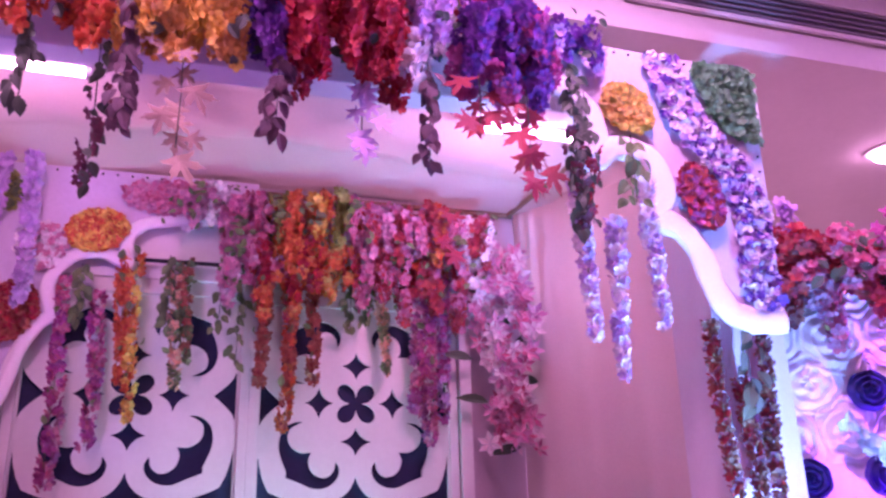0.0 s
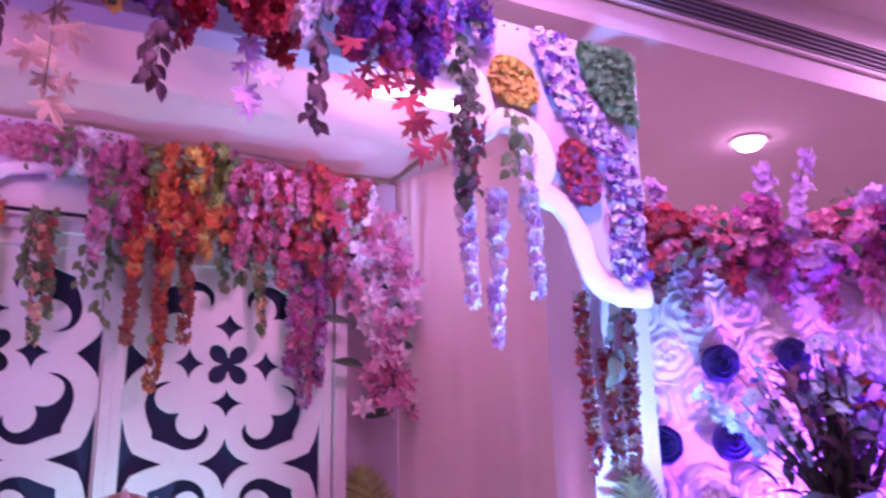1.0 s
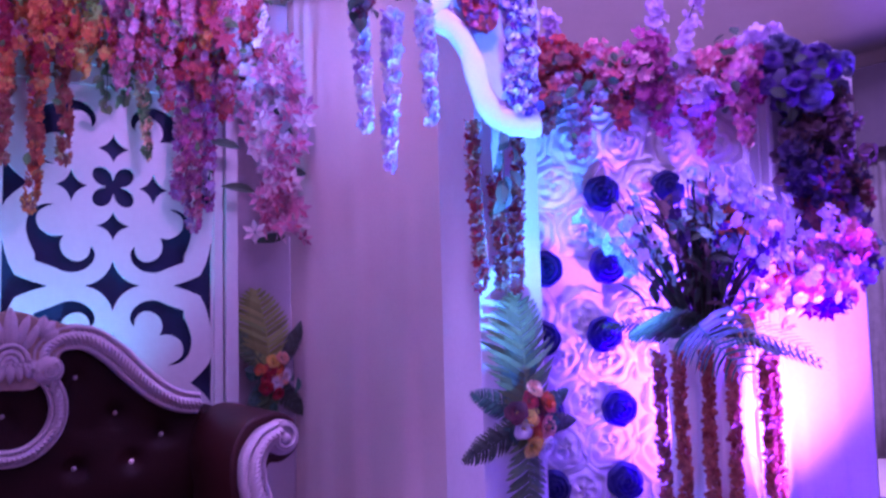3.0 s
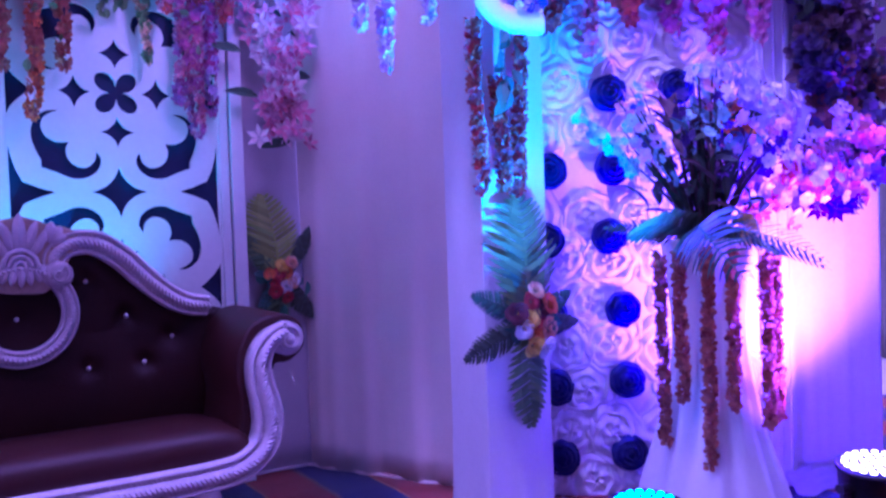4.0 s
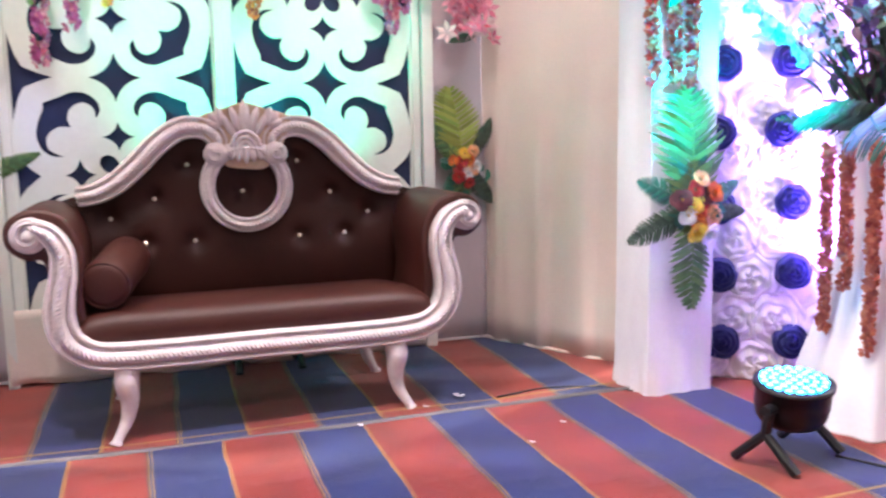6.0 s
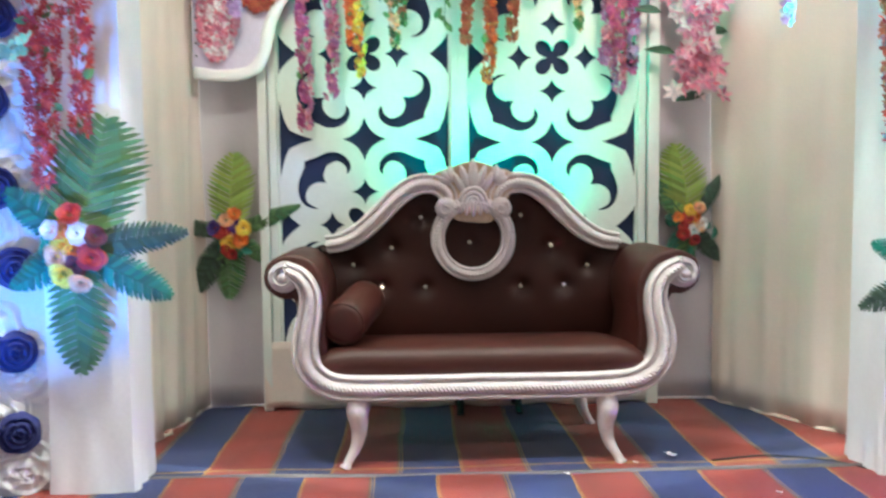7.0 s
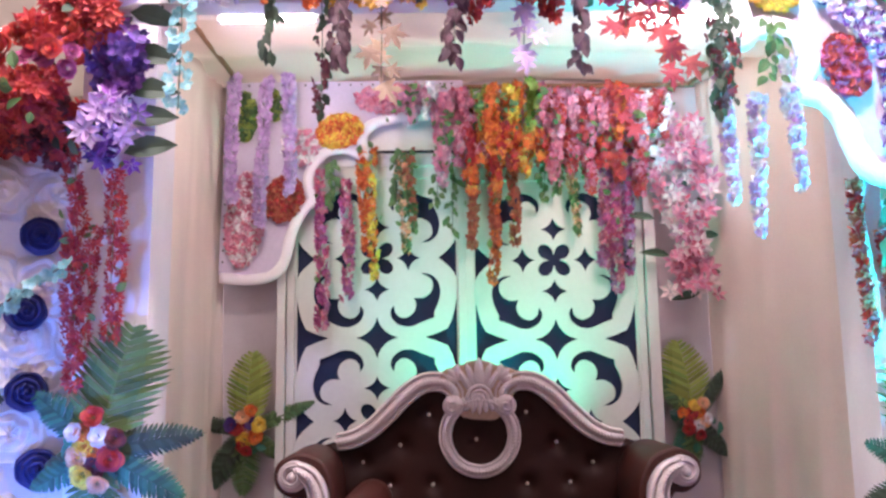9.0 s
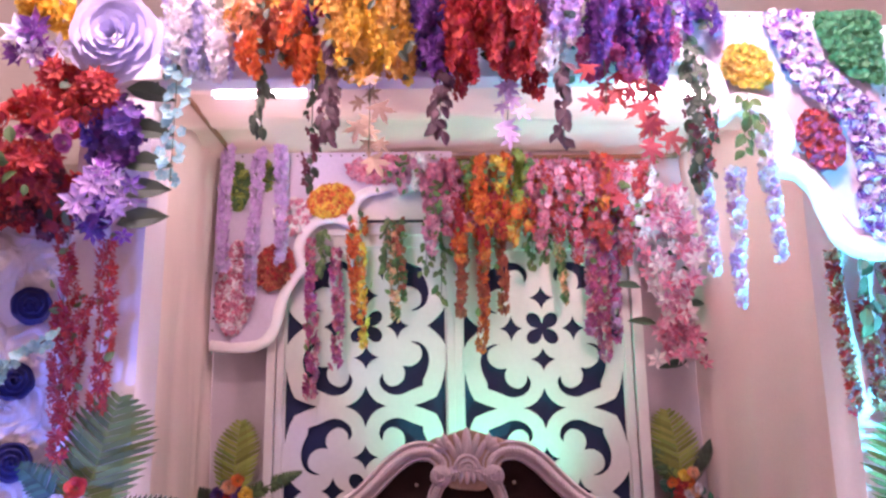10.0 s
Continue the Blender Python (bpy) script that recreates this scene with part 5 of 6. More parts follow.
def scallop_board(name, label, outer, inner, y, trim_r):
    t = thing(name, label, "board", "scalloped flower boards", (0, y, 0))
    part("panel", plate(outer + [(p[0], p[1]) for p in inner], [], 0.025), M["board"], t)
    bm = tube(bmesh.new(), [(p[0], -0.03, p[1]) for p in inner], [trim_r * (1 + 0.05 * math.sin(1.1 * i)) for i in range(len(inner))], 12)
    for v in bm.verts:
        v.co.y = -0.028 + (v.co.y + 0.03) * 0.4
    part("fluffy_trim", bm, M["trim_white"], t, "soft white padded edge", True)
    for i, (a, b) in enumerate(zip(outer, outer[1:])):
        n = int(math.hypot(a[0] - b[0], a[1] - b[1]) / 0.06)
        for k in range(1, n):
            bm = bmesh.new()
            bmesh.ops.create_icosphere(bm, subdivisions=1, radius=0.006)
            x, z = a[0] + (b[0] - a[0]) * k / n, a[1] + (b[1] - a[1]) * k / n
            cx, cz = 1.6 if outer[0][0] > 0.5 else -0.6, 2.5
            part("pin", bm, M["black"], t).location = (x + 0.02 * (1 if cx > x else -1) * (abs(a[0] - b[0]) < 0.1), -0.028, z - 0.02 * (abs(a[1] - b[1]) < 0.1))
    return t


scallop_board("scallop_board", "lavender scalloped corner board with a soft white edge", R_OUT, R_IN, 2.80, 0.05)
L_OUT = [(0.27, 2.80), (-1.03, 2.80), (-1.05, 1.74)]
L_IN = smooth_path([(-1.04, 1.72), (-0.90, 1.705), (-0.77, 1.725), (-0.70, 1.80), (-0.665, 1.95), (-0.61, 2.07), (-0.545, 2.13)], 5)[:-1] + smooth_path([(-0.545, 2.13), (-0.575, 2.24), (-0.545, 2.34), (-0.47, 2.405), (-0.37, 2.415), (-0.27, 2.37)], 5)[:-1] + smooth_path([(-0.27, 2.37), (-0.285, 2.47), (-0.24, 2.545), (-0.14, 2.58), (0.02, 2.60), (0.26, 2.61)], 5)
scallop_board("scallop_board", "lavender scalloped corner board on the niche back", L_OUT, L_IN, 4.07, 0.03)


def patch(label, inside, x0, x1, z0, z1, y, mats, count, size, seed, proto=WIDE):
    """A dense mat of small blossoms over a region of a board."""
    r = random.Random(seed)
    t = thing("blossom_mat", label, FL, "blossom mats on the boards", ((x0 + x1) / 2, y, (z0 + z1) / 2))
    cx, cz = (x0 + x1) / 2, (z0 + z1) / 2
    spots = []
    while len(spots) < count:
        x, z = r.uniform(x0, x1), r.uniform(z0, z1)
        if inside(x, z):
            spots.append(((x - cx, -0.012 - r.uniform(0, 0.018), z - cz), (r.uniform(-0.6, 0.6), -1, r.uniform(-0.5, 0.6)), r.uniform(0, 6.28), size * r.uniform(0.75, 1.25)))
    for k, mm in enumerate(mats):
        petals("blossoms", proto, spots[k::len(mats)], mm, t)
    return t


def oval(cx, cz, a, b, tilt=0.0):
    c, s = math.cos(tilt), math.sin(tilt)
    return lambda x, z: (((x - cx) * c + (z - cz) * s) / a) ** 2 + ((-(x - cx) * s + (z - cz) * c) / b) ** 2 < 1


def near(path, w):
    return lambda x, z: min(math.hypot(x - a, z - b) for a, b in path) < w


FY2 = 2.775
patch("round orange-yellow blossom mat on the corner board", oval(1.465, 2.70, 0.105, 0.09, -0.5), 1.35, 1.58, 2.58, 2.82, FY2, ["f_yellow", "f_gold"], 330, 0.017, 300)
patch("oval crimson blossom mat on the corner board", oval(1.735, 2.375, 0.085, 0.125, 0.25), 1.63, 1.84, 2.24, 2.51, FY2, ["f_crimson", "f_magenta"], 360, 0.017, 301)
patch("emerald green mat in the board corner", lambda x, z: (x - 2.03) ** 2 / 0.26 ** 2 + (z - 2.935) ** 2 / 0.32 ** 2 < 1 and x < 2.03 and z < 2.935, 1.76, 2.03, 2.60, 2.94, FY2, ["grass_green"], 650, 0.017, 302)
band = [(p[0], p[1]) for p in smooth_path([(1.63, 2.92), (1.70, 2.72), (1.80, 2.58), (1.90, 2.48), (1.95, 2.30), (1.93, 2.12), (1.95, 2.02)], 8)]
patch("white and lilac blossom band winding over the board", near(band, 0.075), 1.54, 2.03, 1.97, 2.94, FY2, ["f_white", "f_lilac", "f_purple"], 1000, 0.018, 303)
LY = 4.045
patch("round orange blossom mat on the niche board", oval(-0.406, 2.51, 0.12, 0.085, 0.25), -0.54, -0.27, 2.41, 2.61, LY, ["f_orange", "f_yellow"], 330, 0.02, 310)
patch("round red blossom mat on the niche board", oval(-0.705, 2.14, 0.095, 0.125, -0.35), -0.82, -0.59, 2.0, 2.28, LY, ["f_red", "f_rust"], 360, 0.02, 311)
patch("long pink blossom mat on the niche board", oval(-0.91, 2.03, 0.095, 0.25, -0.08), -1.02, -0.79, 1.77, 2.30, LY, ["f_pink", "f_rose", "f_white"], 620, 0.02, 312)
patch("pink blossom mat on the niche board top", oval(-0.62, 2.42, 0.10, 0.10), -0.74, -0.5, 2.3, 2.56, LY, ["f_pink", "f_white"], 140, 0.02, 313)
patch("pink blossom mat on the niche board top", oval(-0.12, 2.69, 0.2, 0.07), -0.32, 0.1, 2.61, 2.77, LY, ["f_pink", "f_rose"], 260, 0.022, 314)
patch("olive green leaf mat on the niche board", oval(-0.93, 2.60, 0.065, 0.12), -1.0, -0.86, 2.47, 2.74, LY, ["leaf_lime", "leaf"], 130, 0.03, 315)
patch("olive green leaf mat on the niche board", oval(-0.76, 2.66, 0.03, 0.07), -0.8, -0.72, 2.58, 2.74, LY, ["leaf_lime", "leaf"], 50, 0.03, 316)
for k, (x, z0, z1) in enumerate(((-0.955, 2.80, 2.10), (-0.80, 2.78, 1.98), (-0.665, 2.84, 2.14))):
    garland("flower_string", "pale lilac blossom string inside the niche", (x, 3.92, z0), z0 - z1, ["f_lilac"], 0.026, 320 + k, width=0.024, step=0.006, taper=False)

# ---- back row above the screens
BACK = [((0.05, 4.00, 2.66), (0.16, 0.07, 0.10), ["f_pink", "f_white"], 120, 0.036, "pale pink blossoms above the screen"),
        ((0.24, 3.99, 2.60), (0.13, 0.08, 0.13), ["f_rose", "f_pink"], 150, 0.036, "pink blossoms above the screen"),
        ((0.42, 3.98, 2.60), (0.14, 0.09, 0.14), ["f_orange", "f_rust", "leaf_lime"], 210, 0.036, "orange and red blossoms with lime leaves"),
        ((0.62, 3.98, 2.63), (0.16, 0.09, 0.13), ["f_orange", "f_yellow", "leaf_lime", "f_rose"], 210, 0.036, "orange yellow blossoms with lime leaves"),
        ((0.86, 3.98, 2.60), (0.14, 0.09, 0.14), ["f_rose", "f_pink", "f_crimson"], 200, 0.036, "deep pink blossoms above the screen"),
        ((1.08, 3.97, 2.60), (0.15, 0.09, 0.15), ["f_crimson", "f_rose", "f_orange"], 200, 0.038, "red blossoms and leaves above the screen"),
        ((1.30, 3.98, 2.58), (0.13, 0.09, 0.12), ["f_white", "f_pink", "f_crimson"], 150, 0.038, "white blossoms with a few red ones")]
for k, (c, rad, mm, cnt, size, lab) in enumerate(BACK):
    drooping("flower_cluster", lab, c, rad, mm, cnt // 10 + 3, size * 0.9, 330 + k, 34, "leaf", 0.045, group="flower row above the screens", long=1.25)
vine("broad red maple leaves above the screen", (1.12, 3.90, 2.72), 0.22, "leaf_red", 9, 0.12, 338, MAPLE, 0.16)
for k, (x, z0, z1, mm, w, lv) in enumerate(((0.16, 2.5, 2.2, ["f_pink"], 0.05, 6), (0.30, 2.5, 2.15, ["f_orange", "f_red"], 0.05, 8), (0.44, 2.52, 2.16, ["f_red", "f_orange"], 0.05, 8), (0.60, 2.5, 2.24, ["f_gold", "f_orange"], 0.05, 8), (0.76, 2.5, 2.2, ["f_rose"], 0.05, 6),
                                           (0.93, 2.52, 2.15, ["f_red", "f_rose"], 0.05, 6), (1.10, 2.52, 2.2, ["f_red"], 0.06, 6), (1.22, 2.5, 2.12, ["f_rose", "f_red"], 0.05, 6),
                                           (0.24, 2.56, 2.3, ["f_rose", "f_pink"], 0.06, 6), (0.37, 2.54, 2.3, ["f_orange", "f_rose"], 0.06, 6), (0.52, 2.54, 2.28, ["f_red", "f_orange"], 0.06, 6), (0.68, 2.54, 2.3, ["f_orange", "f_crimson"], 0.06, 6), (0.84, 2.54, 2.26, ["f_crimson", "f_rose"], 0.06, 6), (1.02, 2.54, 2.28, ["f_red", "f_crimson"], 0.06, 6), (1.30, 2.52, 2.2, ["f_white", "f_rose"], 0.06, 5))):
    garland("flower_tassel", "drooping blossom tassel over the screen top", (x, 3.98, z0), z0 - z1, mm, 0.032, 340 + k, width=w, step=0.006, leaves=lv, group="blossom tassels over the screen")
for k, (x, z0, z1, mm, w, tp) in enumerate(((-0.51, 2.30, 1.44, ["f_rose", "f_magenta"], 0.034, False), (-0.37, 2.24, 1.60, ["f_rose", "f_magenta"], 0.03, False), (-0.235, 2.42, 1.70, ["f_orange", "f_yellow"], 0.05, True), (-0.28, 2.38, 1.86, ["f_orange"], 0.03, True),
                                           (-0.06, 2.38, 1.84, ["f_peach", "leaf"], 0.05, True), (-0.02, 2.40, 1.95, ["f_rust", "leaf"], 0.04, True), (0.31, 2.36, 1.86, ["f_rust"], 0.028, False), (0.42, 2.34, 1.67, ["f_rust", "f_orange"], 0.032, False),
                                           (0.53, 2.40, 1.88, ["f_rust"], 0.028, False), (0.86, 2.36, 1.92, ["f_peach", "leaf"], 0.03, True), (1.02, 2.42, 1.74, ["f_magenta", "f_rose"], 0.034, False), (1.09, 2.40, 1.62, ["f_magenta", "f_rose"], 0.036, False), (1.15, 2.42, 1.72, ["f_magenta", "f_lilac"], 0.03, False))):
    garland("flower_string", "blossom string hanging in front of the screen", (x, 4.045, z0), z0 - z1, mm, 0.024, 360 + k, width=w * 0.8, step=0.007, taper=tp, leaves=5)
for k, (x, z0, z1) in enumerate(((-0.45, 2.36, 2.12), (0.20, 2.42, 1.94), (0.12, 2.40, 2.1), (0.70, 2.42, 2.12), (0.77, 2.40, 2.16), (-0.10, 2.42, 2.1))):
    vine("small green leaf sprig over the screen", (x, 4.03, z0), z0 - z1, "leaf", 22, 0.05, 380 + k, LEAF, 0.06)
lily = thing("lily_column", "tall column of pink and white lilies with dark leaves", FL, "", (1.45, 4.03, 2.05))
r = random.Random(390)
sp = []
for k in range(165):
    zz = r.uniform(-0.46, 0.5)
    sp.append(((r.uniform(-0.17, 0.17) * (0.72 + 0.28 * math.sin(9 * zz)), -r.uniform(0.0, 0.12), zz), (r.uniform(-0.7, 0.7), -1, r.uniform(-0.4, 0.5)), r.uniform(0, 6.28), r.uniform(0.045, 0.068)))
petals("blossoms", LILY, sp[0::3], "f_rose", lily)
petals("blossoms", LILY, sp[1::3], "f_pink", lily)
petals("blossoms", LILY, sp[2::3], "f_blush", lily)
petals("leaves", THIN_LEAF, [((r.choice((-0.17, -0.1, 0.05)), -0.03, -0.45 + 0.1 * k), (0.1, -1, 0.2), r.choice((3.1, 3.3, 2.9, 0.2)), 0.15) for k in range(10)], "leaf_dark", lily)

# ---- leaf and rose sprays on the pillars and the niche back


def spray(label, at, scale, ups, seed, posy=1.0, mats=("f_red", "f_yellow", "f_orange", "f_wine", "f_white", "f_peach")):
    """Fern fronds (angle in degrees from +x, length, width) round a posy of roses."""
    r = random.Random(seed)
    t = thing("fern_spray", label, "flower spray", "fern and rose sprays", at)
    for a, ln, w, mm in ups:
        v, f = frond(ln * scale, r, w, 17 if w > 0.21 else 19, 0.12, 0.14, 0.49 if w > 0.21 else 0.55)
        ob = np_ob("frond", v, f, M[mm], t)
        m = Matrix.Rotation(radians(-a), 4, "Y") @ Matrix.Rotation(radians(90), 4, "X")
        ob.matrix_local = Matrix.Translation((0, -0.03, 0)) @ m
    for k in range(12):
        a, q = k * 2.4 + r.uniform(-0.4, 0.4), (0.0 if k == 0 else 0.04 + 0.0085 * k)
        v, f = scatter(ROSE, [((0, 0, 0), (0.5 * math.cos(a) * q * 8, -1, 0.5 * math.sin(a) * q * 8), r.uniform(0, 6), r.uniform(0.042, 0.058) * scale * posy)])
        np_ob("rose", v, f, M[mats[k % len(mats)]], t, "", True).location = (q * math.cos(a) * scale * posy, -0.07, q * math.sin(a) * scale * posy * 1.15)
    petals("leaves", LEAF, bunch((0, -0.04, 0), (0.11 * scale, 0.03, 0.12 * scale), 16, 0.07, r), "leaf_teal", t)
    return t


spray("green fern and mixed rose spray tied to the pillar", (1.975, 2.86, 0.80), 1.0, [(92, 0.50, 0.34, "leaf"), (268, 0.44, 0.22, "leaf"), (150, 0.28, 0.2, "leaf_teal"), (205, 0.32, 0.2, "leaf_dark"), (20, 0.26, 0.18, "leaf_teal"), (-12, 0.28, 0.16, "leaf_dark"), (95, 0.32, 0.36, "leaf_teal")], 400, 0.8)
spray("green fern and mixed rose spray tied to the pillar", (-1.17, 2.87, 0.93), 1.0, [(78, 0.50, 0.38, "leaf"), (265, 0.48, 0.24, "leaf"), (135, 0.36, 0.2, "leaf_teal"), (215, 0.30, 0.2, "leaf_teal"), (12, 0.40, 0.16, "leaf_dark"), (-30, 0.38, 0.2, "leaf_teal"), (195, 0.22, 0.2, "leaf_dark")], 401, 0.84, mats=("f_orange", "f_yellow", "f_wine", "f_white", "f_peach", "f_red"))
spray("green fern and rose spray on the niche back", (1.45, 4.11, 0.95), 0.92, [(92, 0.46, 0.32, "leaf_lime"), (268, 0.34, 0.2, "leaf"), (128, 0.34, 0.2, "leaf"), (48, 0.36, 0.14, "leaf_dark"), (-50, 0.30, 0.2, "leaf_dark"), (235, 0.24, 0.2, "leaf_teal")], 402, 0.66, mats=("f_yellow", "f_red", "f_white", "f_orange", "f_red", "f_peach"))
spray("green fern and rose spray on the niche back", (-0.89, 4.11, 0.92), 0.92, [(92, 0.46, 0.30, "leaf_lime"), (268, 0.38, 0.24, "leaf"), (22, 0.42, 0.12, "leaf"), (170, 0.36, 0.14, "leaf_dark"), (235, 0.42, 0.2, "leaf_dark"), (-35, 0.26, 0.2, "leaf")], 403, 0.76, mats=("f_peach", "f_red", "f_yellow", "f_violet", "f_red", "f_orange"))

# ---- wing borders
r = random.Random(410)
TOPROW = [(0.06, ["f_crimson", "f_red"]), (0.22, ["f_rose", "f_crimson"]), (0.40, ["f_crimson", "f_rose"]), (0.58, ["f_magenta", "f_pink"]), (0.76, ["f_rose", "f_lilac"]), (0.94, ["f_pink", "f_magenta"])]
for k, (s, mm) in enumerate(TOPROW):
    cluster("flower_cluster", "pink and red blossoms along the wing top", on_wing(s, 0.07, 2.20 + 0.02 * (k % 2)), (0.13, 0.10, 0.13), mm, 300, 0.028, 411 + k, BLOSSOM, 14, "leaf_dark", 0.06, WN, "wing top flowers")
    garland("flower_tassel", "drooping blossom tassel under the wing top", on_wing(s + 0.03, 0.10, 2.10), r.uniform(0.12, 0.24), mm[0], 0.034, 420 + k, width=0.05, step=0.008, leaves=4, group="blossom tassels under the wing top")
for k, (s, z, lean, ln) in enumerate(((0.16, 2.30, -0.03, 0.18), (0.60, 2.30, 0.02, 0.24), (0.72, 2.34, 0.14, 0.30), (0.95, 2.32, 0.16, 0.12), (1.08, 2.34, 0.1, 0.1))):
    p = on_wing(s, 0.06, z)
    t = thing("blossom_sprig", "upright pink blossom sprig on the wing top", FL, "blossom sprigs on the wing top", p)
    part("stem", tube(bmesh.new(), [(0, 0, -0.1), (lean * 0.4, 0, ln * 0.5), (lean, 0, ln)], 0.003, 6), M["leaf_dark"], t)
    petals("blossoms", BLOSSOM, [((lean * q + rnd.uniform(-0.03, 0.03), rnd.uniform(-0.03, 0.03), ln * q), (rnd.uniform(-1, 1), -1, rnd.uniform(-0.2, 0.8)), rnd.uniform(0, 6), rnd.uniform(0.025, 0.036)) for q in [i / 30 for i in range(31)]], "f_lilac", t)
cluster("flower_cluster", "pale violet-blue roses at the wing corner", on_wing(1.27, 0.08, 2.20), (0.19, 0.12, 0.17), ["f_slate", "f_violet"], 80, 0.048, 430, ROSE, 30, "leaf_dark", 0.07, WN)
cluster("flower_cluster", "dark plum and violet blossoms down the wing edge", on_wing(1.30, 0.08, 1.90), (0.18, 0.12, 0.20), ["f_plum", "leaf_plum"], 230, 0.038, 431, DOUBLE, 40, "leaf_plum", 0.08, WN)
cluster("flower_cluster", "deep violet blossoms down the wing edge", on_wing(1.33, 0.08, 1.68), (0.16, 0.11, 0.14), ["f_plum", "f_wine", "f_violet"], 170, 0.038, 432, BLOSSOM, 20, "leaf_dark", 0.07, WN)
cluster("flower_cluster", "red blossoms low on the wing edge", on_wing(1.38, 0.08, 1.46), (0.14, 0.11, 0.14), ["f_rose", "f_plum"], 150, 0.038, 433, BLOSSOM, 12, "leaf_dark", 0.07, WN)
cluster("flower_cluster", "white and pink blossoms low on the wing edge", on_wing(1.20, 0.16, 1.36), (0.22, 0.12, 0.13), ["f_lilac", "f_plum", "f_rose"], 180, 0.030, 434, WIDE, 0, "leaf", 0.07, WN)
cluster("flower_cluster", "dark violet lilies under the wing edge flowers", on_wing(1.22, 0.16, 1.24), (0.18, 0.10, 0.05), ["f_violet"], 60, 0.05, 435, LILY, 0, "leaf", 0.07, WN)
# left wing top, seen beyond the pillar
for k, s in enumerate((0.12, 0.3, 0.5)):
    p = (-1.36 - 0.87 * s + 0.04, 3.0 - 0.493 * s - 0.07, 2.2)
    cluster("flower_cluster", "red blossoms along the wing top", p, (0.13, 0.10, 0.13), ["f_red", "f_wine"], 160, 0.038, 440 + k, BLOSSOM, 10, "leaf_dark", 0.06, (0.493, -0.87, 0.1), "wing top flowers")

# ---------------------------------------------------------------- pedestal vases


def vase(label, at, seed, flip=1):
    r = random.Random(seed)
    t = thing("pedestal_vase", label, "pedestal", "flower pedestals", at)
    bm = bmesh.new()
    prof = [(0.30, 0.0), (0.285, 0.05), (0.245, 0.2), (0.19, 0.38), (0.15, 0.56), (0.128, 0.72), (0.135, 0.9), (0.155, 1.04), (0.165, 1.09)]
    rings, n = [], 72
    ph = [r.uniform(0, 6) for _ in range(3)]
    pr = smooth_path(prof, 4)
    for rad, z in pr:
        k = 1 - z / 1.1
        rings.append([bm.verts.new(((rad + (0.004 + 0.010 * k) * (math.sin(9 * a + 2 * z + ph[0]) + 0.6 * math.sin(17 * a - 3 * z + ph[1]))) * math.cos(a), (rad + (0.004 + 0.010 * k) * (math.sin(9 * a + 2 * z + ph[0]) + 0.6 * math.sin(17 * a - 3 * z + ph[1]))) * math.sin(a), z + 0.002)) for a in [2 * math.pi * i / n for i in range(n)]])
    for a, b in zip(rings, rings[1:]):
        for i in range(n):
            bm.faces.new((a[i], a[(i + 1) % n], b[(i + 1) % n], b[i]))
    bm.faces.new(rings[0][::-1])
    bm.faces.new(rings[-1])
    part("cloth_cover", bm, M["white_satin"], t, "stretched white cloth cover", True)
    for k, (a, ln, z) in enumerate(((179, 0.69, 1.05), (198, 0.52, 1.05), (220, 0.75, 1.06), (240, 0.55, 1.06), (276, 0.60, 1.03), (295, 0.58, 1.03))):
        aa = radians(a if flip > 0 else 180 - a)
        g = strand((0.24 * math.cos(aa), 0.24 * math.sin(aa), z), ln, r, 0.022, 0.006, 0.015, False, 0.005)
        petals("flower_string", FOUR, g, "f_rust", t, "rust brown marigold string")
    return t


